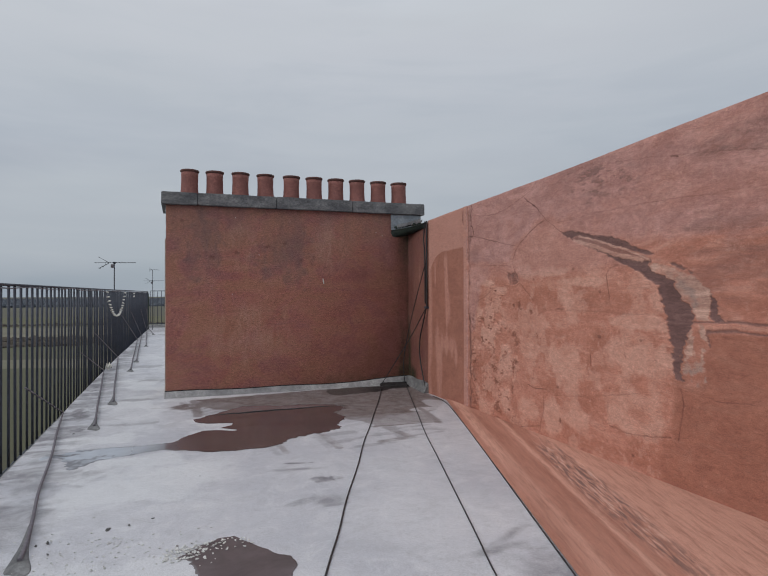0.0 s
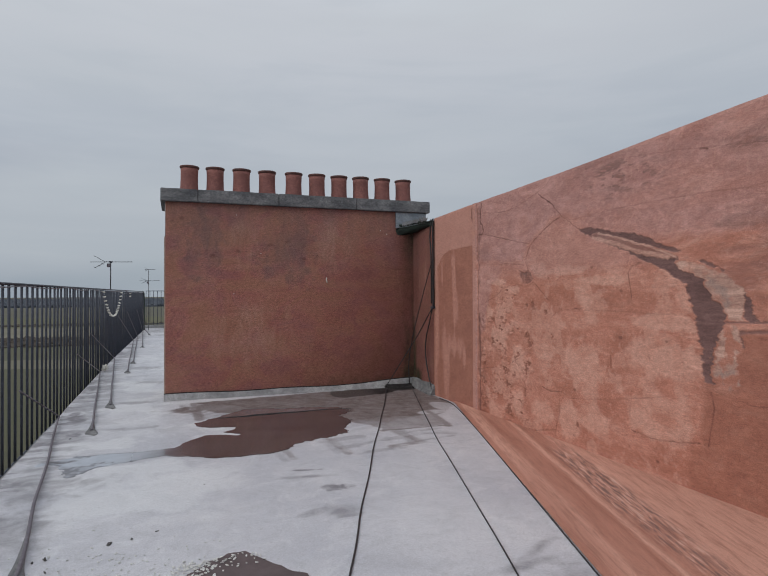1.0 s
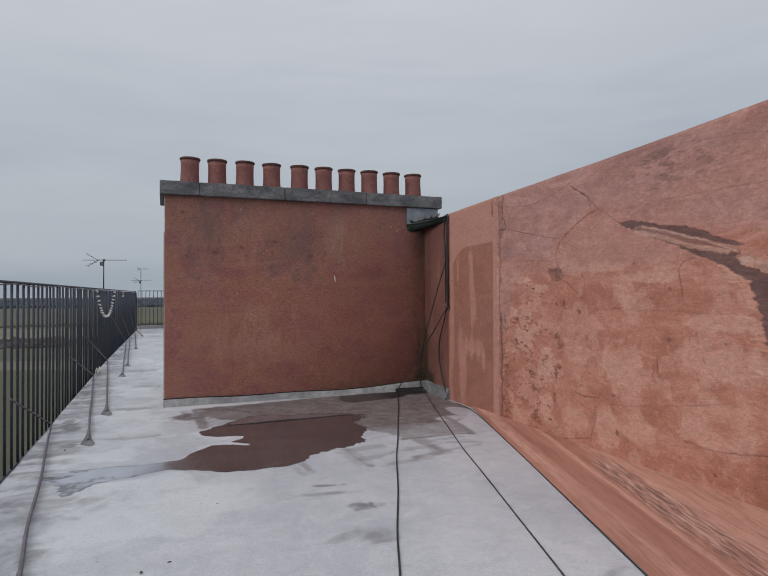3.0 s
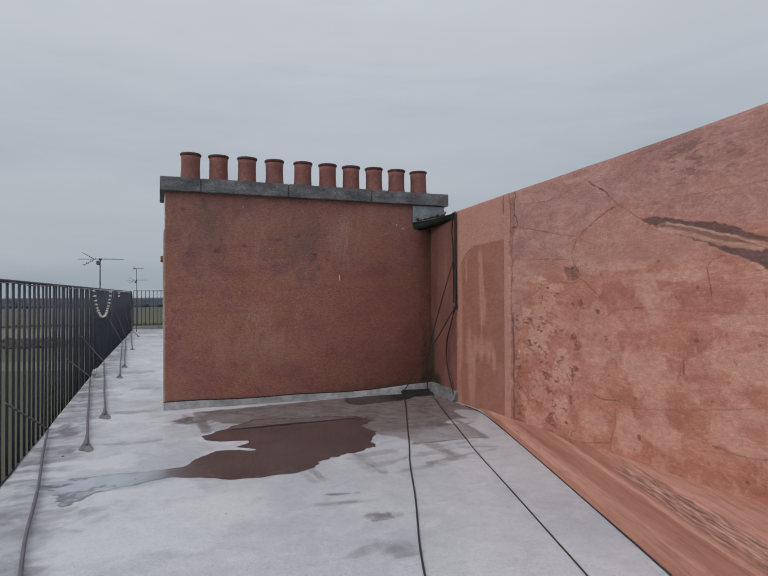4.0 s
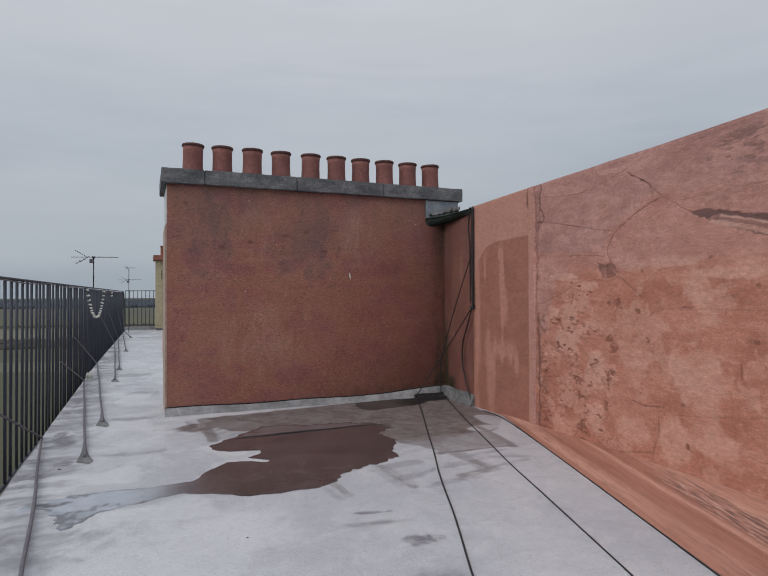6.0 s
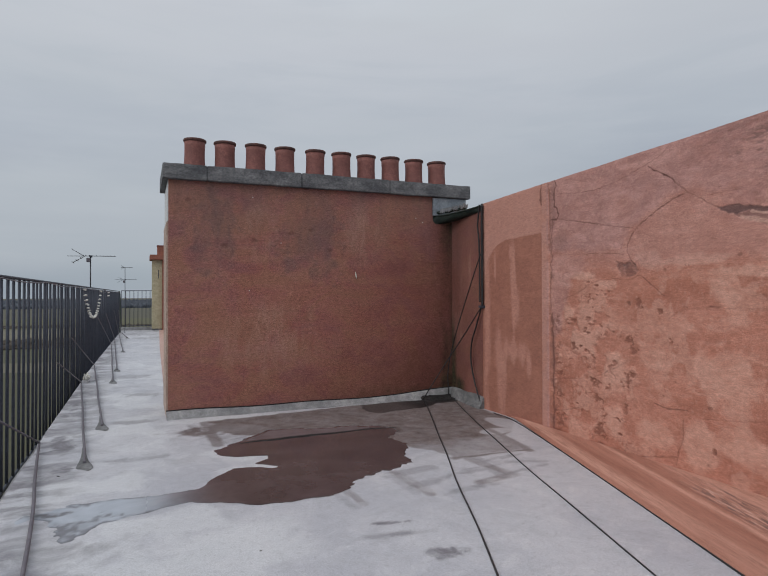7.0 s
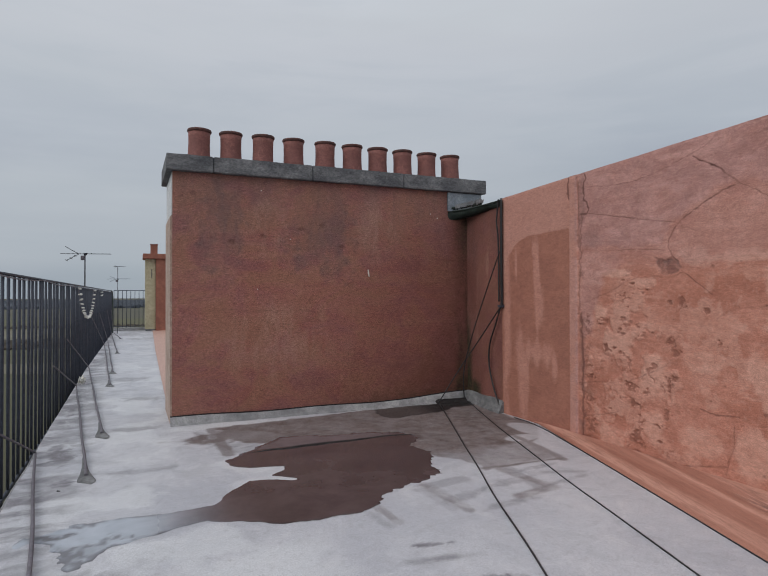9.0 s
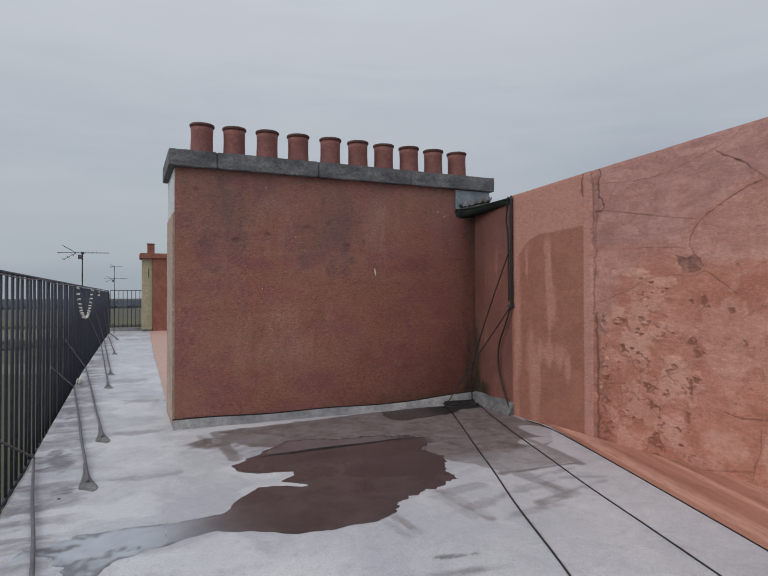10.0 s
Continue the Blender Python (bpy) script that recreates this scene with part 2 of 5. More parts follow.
def painted_band(name, dark, light, glare):
    """Salmon paint brushed over the roof beside the wall, worn in long streaks."""
    m, t, b = material(name)
    turned = node(t, "ShaderNodeMapping", Vector=t.nodes.new("ShaderNodeTexCoord").outputs["Object"], Rotation=(0, 0, radians(17.7)))
    long = node(t, "ShaderNodeMapping", Vector=turned.outputs[0], Scale=(1, 0.08, 1)).outputs[0]
    streak = cloudy(t, long, 8.0, 6.0, 0.62, 0.3)
    thin = cloudy(t, long, 45.0, 6.0, 0.7, 0.3)
    flake = cloudy(t, node(t, "ShaderNodeMapping", Vector=turned.outputs[0], Scale=(1, 0.10, 1)).outputs[0], 44.0, 7.0, 0.70, 0.5)
    fine = cloudy(t, place(t), 190.0, 3.0, 0.65)
    c = mix(t, ramp(t, streak, [(0.38, 0.0), (0.60, 0.7)]), dark, light)
    c = mix(t, maths(t, "MULTIPLY", held(t, "pale"), ramp(t, thin, [(0.36, 0.25), (0.58, 0.95)])), c, glare)
    c = mix(t, ramp(t, thin, [(0.50, 0.0), (0.66, 0.4)]), c, tuple(v * 0.75 for v in dark))
    c = mix(t, maths(t, "MULTIPLY", held(t, "worn"), ramp(t, flake, [(0.49, 0.0), (0.55, 0.95)])), c, (0.180, 0.100, 0.088))
    c = mix(t, maths(t, "MULTIPLY", held(t, "worn"), ramp(t, flake, [(0.40, 0.8), (0.45, 0.0)])), c, (0.64, 0.44, 0.37))
    c = grainy(t, c, thin, 1.2)
    c = muted(t, grainy(t, c, fine, 1.4), 0.96)
    t.links.new(c, b.inputs["Base Color"])
    b.inputs["Roughness"].default_value, b.inputs["Specular IOR Level"].default_value = 0.6, 0.4
    relief(t, b, mix(t, 0.4, mix(t, 0.5, thin, flake), fine), 0.5, 0.008)
    return m


def water(name, deep, shallow):
    """Still rain water over a silty bed; the bed shows paler where it is shallow. The film field sets a pale blue-grey.
    """
    m, t, b = material(name)
    w = place(t)
    n = cloudy(t, w, 3.0, 6.0, 0.62, 0.4)
    c = mix(t, ramp(t, n, [(0.36, 0.0), (0.62, 1.0)]), tuple(v * 0.8 for v in deep), tuple(v * 1.2 for v in deep))
    c = mix(t, maths(t, "MULTIPLY", held(t, "shallow"), ramp(t, n, [(0.3, 0.6), (0.6, 1.0)])), c, shallow)
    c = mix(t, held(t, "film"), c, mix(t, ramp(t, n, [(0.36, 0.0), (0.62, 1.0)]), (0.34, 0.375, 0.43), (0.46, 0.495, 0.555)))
    c = mix(t, maths(t, "MULTIPLY", held(t, "rim"), 0.9), c, (0.118, 0.110, 0.122))
    t.links.new(c, b.inputs["Base Color"])
    b.inputs["IOR"].default_value = 1.33
    t.links.new(maths(t, "ADD", 0.05, maths(t, "MULTIPLY", held(t, "film"), 0.3)), b.inputs["Roughness"])
    relief(t, b, cloudy(t, w, 9.0, 2.0), 0.04, 0.002)
    return m


def field_ground():
    """Farmland round the building: pasture, stubble and rough grass in strips."""
    m, t, b = material("farmland")
    w = place(t)
    split = node(t, "ShaderNodeSeparateXYZ", Vector=w)
    wander = maths(t, "MULTIPLY", cloudy(t, w, 0.008, 3.0), 60.0)
    along = maths(t, "ADD", maths(t, "ADD", split.outputs["Y"], wander), maths(t, "MULTIPLY", split.outputs["X"], 0.18))
    f = maths(t, "DIVIDE", along, 1000.0)
    moss, fallow = (0.090, 0.086, 0.036), (0.074, 0.068, 0.060)
    green, olive, straw, soil = (0.060, 0.062, 0.033), (0.044, 0.043, 0.030), (0.20, 0.180, 0.140), (0.10, 0.083, 0.062)
    c = ramp(t, f, [(0.0, olive), (0.085, green), (0.157, straw), (0.182, green), (0.222, soil), (0.265, straw), (0.335, moss), (0.47, fallow)], "CONSTANT")
    c = mix(t, ramp(t, cloudy(t, w, 0.05, 6.0, 0.65), [(0.35, 0.0), (0.7, 0.6)]), c, (0.07, 0.065, 0.035))
    c = mix(t, 0.4, c, mix(t, cloudy(t, w, 1.2, 5.0, 0.7), (0.025, 0.027, 0.012), (0.13, 0.125, 0.065)))
    t.links.new(c, b.inputs["Base Color"])
    b.inputs["Roughness"].default_value = 0.95
    return m


M_WALL, M_STACK, M_ROOF, M_FIELD = rendered_wall(), stack_render(), membrane(), field_ground()
M_BAND = painted_band("salmon_roof_paint", (0.355, 0.148, 0.102), (0.49, 0.232, 0.168), (0.62, 0.345, 0.262))
M_PINK = painted_band("faded_salmon_roof_paint", (0.47, 0.275, 0.22), (0.54, 0.34, 0.28), (0.60, 0.42, 0.36))
M_WATER = water("standing_water", (0.083, 0.062, 0.063), (0.168, 0.142, 0.152))
M_POOL = water("silty_water", (0.122, 0.102, 0.107), (0.2, 0.18, 0.18))
# paler salmon render with the side's skylight put into the colour
M_SIDE = plain("skylit_side_render", (0.40, 0.29, 0.235), (0.52, 0.41, 0.35), 4.0, (0.8, 0.9), bump=0.4, grain=90)
M_CAP = plain("weathered_concrete", (0.088, 0.092, 0.102), (0.225, 0.228, 0.236), 3.5, (0.7, 0.9), bump=0.7, depth=0.010, grain=60, stretch=(0.75, 1, 1.3), speckle=0.34)
M_KERB = plain("grey_mortar", (0.195, 0.198, 0.207), (0.37, 0.372, 0.38), 2.2, (0.6, 0.85), bump=0.5, depth=0.006, grain=90, speckle=0.2)
M_POT = plain("terracotta", (0.205, 0.080, 0.070), (0.295, 0.122, 0.105), 5.0, (0.6, 0.8), bump=0.25, depth=0.003, grain=110)
M_RIM = plain("sooty_terracotta", (0.060, 0.032, 0.030), (0.150, 0.066, 0.056), 9.0, (0.6, 0.85))
# darker grey mortar for the short wall's foot and the stay feet
M_MORTAR = plain("dark_mortar", (0.10, 0.102, 0.106), (0.24, 0.242, 0.248), 4.0, (0.6, 0.85), bump=0.5, depth=0.006, grain=90, speckle=0.2)
# whitish colour for skylight painted on the stack's side
M_PALE = plain("skylit_white", (0.56, 0.575, 0.59), (0.72, 0.73, 0.74), 5.0, (0.5, 0.7), bump=0.3)
M_LEAD = plain("lead_sheet", (0.22, 0.25, 0.28), (0.36, 0.40, 0.44), 6.0, (0.35, 0.6), metal=0.5, bump=0.4)
M_GUTTER = plain("mossy_green_gutter", (0.020, 0.032, 0.027), (0.045, 0.062, 0.052), 12.0, (0.4, 0.7))
M_CABLE = plain("black_cable", (0.016, 0.015, 0.017), (0.035, 0.033, 0.035), 20.0, (0.4, 0.6))
M_STEEL = plain("dark_painted_steel", (0.035, 0.042, 0.061), (0.057, 0.065, 0.089), 8.0, (0.5, 0.75), bump=0.2)
M_STAY = plain("grey_painted_steel", (0.115, 0.105, 0.125), (0.19, 0.175, 0.20), 7.0, (0.5, 0.75), bump=0.3)
M_ALLOY = plain("weathered_aluminium", (0.06, 0.065, 0.075), (0.12, 0.125, 0.14), 15.0, (0.4, 0.6), metal=0.6)
M_WHITE = plain("white_shell", (0.62, 0.61, 0.56), (0.78, 0.77, 0.72), 30.0, (0.4, 0.6))
M_CREAM = plain("cream_render", (0.41, 0.37, 0.245), (0.52, 0.475, 0.335), 2.0, (0.8, 0.9), bump=0.4, grain=60)
M_BRICK = plain("red_brown_render", (0.27, 0.105, 0.075), (0.35, 0.145, 0.10), 1.2, (0.8, 0.9), bump=0.4, grain=60)
M_FACADE = plain("building_render", (0.36, 0.33, 0.28), (0.46, 0.42, 0.36), 0.8, (0.8, 0.9), grain=30)
# distance haze is mixed into this blue-grey woodland colour
M_WOOD = plain("haze_blue_woodland", (0.072, 0.084, 0.104), (0.098, 0.110, 0.130), 0.02, (0.9, 1.0), grain=0.3)
M_HEDGE = plain("bare_hedge", (0.050, 0.042, 0.034), (0.085, 0.072, 0.056), 0.2, (0.9, 1.0), grain=3)
M_TAR = plain("wet_tar", (0.016, 0.014, 0.015), (0.050, 0.046, 0.046), 12.0, (0.6, 0.9), bump=0.6, depth=0.01, gloss=0.2)
M_CHIP = plain("pale_chips", (0.50, 0.50, 0.49), (0.75, 0.75, 0.73), 40.0, (0.5, 0.8))
M_GRIT = plain("dark_grit", (0.05, 0.048, 0.047), (0.13, 0.125, 0.12), 40.0, (0.6, 0.9))


# ---- mesh helpers ----
def link(name, mesh, mat, parent=None, label=""):
    if mat and not mesh.materials:
        mesh.materials.append(mat)
    ob = new(name, mesh)
    if parent:
        ob.parent = parent
    return tagged(ob, label) if label else ob


def part(name, bm, mat, parent, label=""):
    """Links a bmesh as one mesh object under a thing or a part."""
    mesh = bpy.data.meshes.new(name)
    bm.to_mesh(mesh)
    bm.free()
    return link(name, mesh, mat, parent, label)


def thing(name, label, category, at=(0, 0, 0), group="", kind=""):
    ob = new(name)
    ob.location = at
    ob.empty_display_size = 0.1
    return tagged(ob, label, category, group, kind)


def smooth(mesh):
    mesh.shade_smooth()
    return mesh


def box(lo, hi, bevel=0.006, segments=2):
    bm = bmesh.new()
    bmesh.ops.create_cube(bm, size=1)
    for v in bm.verts:
        v.co = Vector(lo[i] + (hi[i] - lo[i]) * (v.co[i] + 0.5) for i in range(3))
    if bevel:
        bmesh.ops.bevel(bm, geom=bm.edges[:], offset=bevel, segments=segments, affect="EDGES")
    return bm


def tube(points, radius, sides=8, smooth_path=0):
    """A round bar through points; radius is one number or one for each point."""
    pts = [Vector(p) for p in points]
    rad = list(radius) if hasattr(radius, "__len__") else [radius] * len(pts)
    for _ in range(smooth_path):
        p2, r2 = [pts[0]], [rad[0]]
        for a, b, ra, rb in zip(pts, pts[1:], rad, rad[1:]):
            p2 += [a.lerp(b, 0.25), a.lerp(b, 0.75)]
            r2 += [ra * 0.75 + rb * 0.25, ra * 0.25 + rb * 0.75]
        pts, rad = p2 + [pts[-1]], r2 + [rad[-1]]
    verts, faces = [], []
    for i, p in enumerate(pts):
        d = (pts[min(i + 1, len(pts) - 1)] - pts[max(i - 1, 0)]).normalized()
        u = d.cross(Vector((0, 0, 1)) if abs(d.z) < 0.9 else Vector((1, 0, 0))).normalized()
        v = d.cross(u)
        for k in range(sides):
            a = 2 * math.pi * k / sides
            verts.append(p + (u * math.cos(a) + v * math.sin(a)) * rad[i])
    for i in range(len(pts) - 1):
        for k in range(sides):
            n = (k + 1) % sides
            faces.append((i * sides + k, i * sides + n, (i + 1) * sides + n, (i + 1) * sides + k))
    faces += [tuple(range(sides))[::-1], tuple(range((len(pts) - 1) * sides, len(pts) * sides))]
    mesh = bpy.data.meshes.new("tube")
    mesh.from_pydata(verts, [], faces)
    bm = bmesh.new()
    bm.from_mesh(mesh)
    bmesh.ops.recalc_face_normals(bm, faces=bm.faces)
    for f in bm.faces:
        f.smooth = len(f.verts) == 4
    bpy.data.meshes.remove(mesh)
    return bm


def lathe(profile, sides=32):
    """A turned shape from (radius, height) pairs."""
    bm = bmesh.new()
    rings = [[bm.verts.new((r * math.cos(2 * math.pi * k / sides), r * math.sin(2 * math.pi * k / sides), z)) for k in range(sides)] for r, z in profile]
    for a, b in zip(rings, rings[1:]):
        for k in range(sides):
            bm.faces.new((a[k], a[(k + 1) % sides], b[(k + 1) % sides], b[k])).smooth = True
    return bm


TABLE = np.random.RandomState(7).rand(256, 256)


def speck(x, y):
    """Smooth random field of the plane, 0 to 1, one cell a unit."""
    x, y = np.asarray(x, float), np.asarray(y, float)
    i, j = np.floor(x).astype(int), np.floor(y).astype(int)
    u, v = x - i, y - j
    u, v = u * u * (3 - 2 * u), v * v * (3 - 2 * v)
    a, b = TABLE[i % 256, j % 256], TABLE[(i + 1) % 256, j % 256]
    c, d = TABLE[i % 256, (j + 1) % 256], TABLE[(i + 1) % 256, (j + 1) % 256]
    return (a * (1 - u) + b * u) * (1 - v) + (c * (1 - u) + d * u) * v


def rough_field(x, y, scale, octaves=4, seed=0):
    out, amp, total = 0, 1.0, 0.0
    for o in range(octaves):
        out = out + amp * speck(x * scale + 17.3 * seed + 5.1 * o, y * scale + 9.7 * seed + 3.3 * o)
        total, amp, scale = total + amp, amp * 0.5, scale * 2.03
    return out / total


def step(lo, hi, x):
    u = np.clip((x - lo) / (hi - lo), 0, 1)
    return u * u * (3 - 2 * u)


def blob(x, y, cx, cy, rx, ry, turn=0.0):
    """Signed field: 1 at the middle of an oval, 0 on its edge."""
    c, s = math.cos(radians(turn)), math.sin(radians(turn))
    u, v = (x - cx) * c + (y - cy) * s, -(x - cx) * s + (y - cy) * c
    return 1 - np.sqrt((u / rx) ** 2 + (v / ry) ** 2)


def stroke(x, y, line):
    """Distance to a broken line."""
    d = np.full(np.shape(x), 1e9)
    for (ax, ay), (bx, by) in zip(line, line[1:]):
        lx, ly = bx - ax, by - ay
        u = np.clip(((x - ax) * lx + (y - ay) * ly) / (lx * lx + ly * ly), 0, 1)
        d = np.minimum(d, np.hypot(x - ax - u * lx, y - ay - u * ly))
    return d


def area(x, y, ring):
    """Signed distance to a closed ring, positive inside."""
    inside = np.zeros(np.shape(x), bool)
    for (ax, ay), (bx, by) in zip(ring, ring[1:] + ring[:1]):
        if ay != by:
            inside ^= ((ay > y) != (by > y)) & (x < ax + (y - ay) * (bx - ax) / (by - ay))
    d = stroke(x, y, ring + ring[:1])
    return np.where(inside, d, -d)


def etch(out, x, y, line, wide, much=1.0):
    """Draws a soft line of that half width into a field, in place."""
    px, py = [p[0] for p in line], [p[1] for p in line]
    near = (x > min(px) - 0.15) & (x < max(px) + 0.15) & (y > min(py) - 0.15) & (y < max(py) + 0.15)
    out[near] = np.maximum(out[near], much * step(wide, 0.2 * wide, stroke(x[near], y[near], line)))


def spots(x, y, marks, wobble):
    """The highest of many ovals (x, y, half width, half height), each with a ragged rim."""
    out = np.full(np.shape(x), -1.0)
    for cx, cy, rx, ry in marks:
        near = (np.abs(x - cx) < 1.8 * rx) & (np.abs(y - cy) < 1.8 * ry)
        out[near] = np.maximum(out[near], blob(x[near], y[near], cx, cy, rx, ry))
    return out + wobble


def grid_mesh(name, verts, rows, cols, fields, flip=False):
    """A sheet of quads from an array of places (rows x cols), with named wear fields."""
    idx = np.arange(rows * cols).reshape(rows, cols)
    a, b, c, d = idx[:-1, :-1].ravel(), idx[:-1, 1:].ravel(), idx[1:, 1:].ravel(), idx[1:, :-1].ravel()
    quads = np.stack((a, d, c, b) if flip else (a, b, c, d), 1)
    mesh = bpy.data.meshes.new(name)
    mesh.vertices.add(rows * cols)
    mesh.vertices.foreach_set("co", np.ascontiguousarray(verts, dtype=np.float32).ravel())
    mesh.loops.add(quads.size)
    mesh.loops.foreach_set("vertex_index", quads.ravel().astype(np.int32))
    mesh.polygons.add(len(quads))
    mesh.polygons.foreach_set("loop_start", np.arange(0, quads.size, 4, dtype=np.int32))
    mesh.update(calc_edges=True)
    for key, values in fields.items():
        mesh.attributes.new(key, "FLOAT", "POINT").data.foreach_set("value", np.clip(values, 0, 1).astype(np.float32).ravel())
    mesh.shade_smooth()
    return mesh


def spaced(*runs):
    """Stops of a grid line: (start, end, step) runs joined."""
    out = []
    for lo, hi, st in runs:
        n = max(1, round((hi - lo) / st))
        out += [lo + (hi - lo) * k / n for k in range(n)]
    return np.array(out + [runs[-1][1]])


# ---- roof deck ----
def deck_height(y):
    return 0.03 + 0.022 * step(7.9, 8.7, y)


def make_roof():
    xs = spaced((-1.350, 3.5, 0.02), (3.5, 6.0, 0.5))
    ys = spaced((-6, 2.0, 0.25), (2.0, 9.2, 0.018), (9.2, 15, 0.08), (15, 30, 0.3))
    x, y = np.meshgrid(xs, ys)
    n1, n2, n3 = rough_field(x, y, 2.2, 5, 1), rough_field(x, y, 7.0, 4, 2), rough_field(x * 0.6, y * 2.2, 3.0, 5, 3)
    z = deck_height(y) + 0.006 * (n1 - 0.5)
    creased = step(-0.2, 0.5, blob(x, y, -1.12, 4.9, 0.42, 0.8))
    z = z + 0.020 * creased * np.abs(rough_field(x * 1.2 + 0.3 * y, y * 3.4, 2.2, 3, 6) - 0.5)
    # silt left by drying water round the pool and in the corner
    wob = 0.45 * (n1 - 0.5) + 0.35 * (n2 - 0.5)
    silt = np.maximum(blob(x, y, 1.3, 8.05, 1.45, 0.46, 0) + wob, 0)
    silt = step(0.0, 0.14, silt) * (0.72 + 0.28 * n2)
    sheet = area(x + 0.10 * (n2 - 0.5), y + 0.12 * (n2 - 0.5), ((0.18, 8.42), (0.44, 8.49), (0.84, 8.50), (1.30, 8.54), (1.70, 8.64), (2.9, 8.75), (3.46, 8.72), (3.43, 7.2), (3.07, 6.75), (2.93, 6.66), (2.89, 6.17), (2.03, 6.11), (1.97, 6.43), (1.80, 6.65), (1.75, 7.4), (0.6, 7.5), (0.75, 8.05), (0.35, 8.28)))
    silt = np.maximum(silt, step(-0.01, 0.03, sheet) * (0.92 + 0.2 * (n2 - 0.5) - 0.34 * step(6.9, 6.4, y + 0.8 * (n1 - 0.5)) + 0.3 * (rough_field(x, y, 16.0, 4, 8) - 0.5)))
    dry = step(0.0, 0.2, np.maximum(blob(x, y, 2.95, 6.85, 0.22, 0.13, 10), blob(x, y, 3.25, 7.1, 0.18, 0.4)) + 0.5 * wob)
    silt = silt * (1 - 0.75 * dry)
    for line, wide in ((((2.09, 6.115), (2.4, 6.12), (2.80, 6.12)), 0.035), (((2.80, 6.10), (2.88, 6.5), (2.92, 6.95)), 0.06), (((0.19, 8.40), (0.21, 7.9), (0.22, 7.40)), 0.07), (((0.18, 8.42), (0.9, 8.48)), 0.045)):
        silt = np.maximum(silt, 0.7 * step(wide, wide - 0.03, stroke(x, y, line) + 0.05 * (n2 - 0.5)))
    for line, wide in ((((1.41, 5.97), (1.45, 5.40)), 0.055), (((0.92, 5.69), (0.94, 5.40)), 0.045), (((2.15, 6.07), (2.24, 5.55), (1.91, 5.49)), 0.07)):
        silt = np.maximum(silt, 0.52 * step(wide, 0.5 * wide, stroke(x, y, line) + 0.05 * (n2 - 0.5)) * (0.5 + 0.5 * step(0.36, 0.56, n2)))
    tongue_at = area(x + 0.05 * (n2 - 0.5), y + 0.10 * (n2 - 0.5), ((2.06, 8.47), (2.13, 8.67), (2.63, 8.72), (3.3, 8.72), (3.2, 8.45), (2.80, 8.23), (2.54, 8.20), (2.21, 8.13), (2.08, 8.26)))
    tongue = step(-0.01, 0.03, tongue_at)
    silt = np.maximum(silt, tongue)
    black = step(0, 0.22, blob(x, y, 3.18, 8.54, 0.36, 0.17) + 0.5 * wob)
    black = np.maximum(black, tongue * (0.58 + 0.35 * step(0.06, 0.01, tongue_at) + 0.45 * step(2.5, 2.9, x)))
    # dark smears
    smear = np.maximum.reduce([blob(x, y, cx, cy, rx, ry, tn) for cx, cy, rx, ry, tn in (
        (0.88, 4.10, 0.16, 0.06, 15), (1.02, 3.97, 0.13, 0.05, 0), (1.55, 5.65, 0.3, 0.06, 15),
        (2.0, 5.78, 0.35, 0.05, 10), (2.42, 5.98, 0.3, 0.04, 8), (1.75, 5.4, 0.25, 0.05, 5), (2.3, 5.6, 0.3, 0.04, 12), (0.06, 8.1, 0.22, 0.07, 0), (0.35, 7.65, 0.3, 0.16, -30), 
        (-0.98, 5.85, 0.3, 0.14, 0), (-1.05, 5.2, 0.4, 0.3, 10), (-1.1, 4.4, 0.3, 0.5, 0), (-1.15, 7.0, 0.3, 0.35, 0), (-1.15, 8.6, 0.25, 0.5, 0), (-1.1, 10.2, 0.2, 0.6, 0),
        (-0.4, 10.6, 0.3, 0.2, 0), (-0.6, 12.6, 0.3, 0.25, 0), (-0.9, 25.0, 0.8, 1.2, 0), (-0.2, 22.5, 0.5, 0.6, 0), (-0.6, 27.0, 1.2, 1.0, 0), (-0.55, 8.7, 0.3, 0.1, 0), (-0.5, 7.2, 0.25, 0.1, 0))])
    n5 = rough_field(x, y, 16.0, 4, 8)
    grime = 0.6 * step(-0.2, 0.5, smear + 1.3 * (n3 - 0.5) + 0.9 * (n2 - 0.5) + 1.0 * (n5 - 0.5))
    for cx, cy, rx, ry, tn in ((1.09, 4.54, 0.14, 0.07, -8), (0.97, 5.04, 0.15, 0.030, -12), (1.10, 4.52, 0.12, 0.06, 10), (-0.97, 6.0, 0.11, 0.035, 0), (-1.22, 9.94, 0.06, 0.32, 0), (-1.04, 7.08, 0.13, 0.12, 0), (-1.2, 8.18, 0.08, 0.22, 0), (0.05, 8.12, 0.16, 0.05, 0), (-1.12, 7.9, 0.12, 0.3, 0)):
        grime = np.maximum(grime, step(0.0, 0.35, blob(x, y, cx, cy, rx, ry, tn) + 0.7 * (n2 - 0.5) + 1.0 * (n5 - 0.5)))
    for cx, cy, rx, ry, tn in ((1.88, 2.62, 0.28, 0.24, 30), (1.74, 2.96, 0.20, 0.06, 12), (1.92, 3.12, 0.24, 0.05, 35), (0.95, 4.86, 0.22, 0.05, -8), (1.0, 4.05, 0.15, 0.14, 15)):
        grime = np.maximum(grime, 0.7 * step(-0.2, 0.7, blob(x, y, cx, cy, rx, ry, tn) + 0.9 * (n2 - 0.5)))
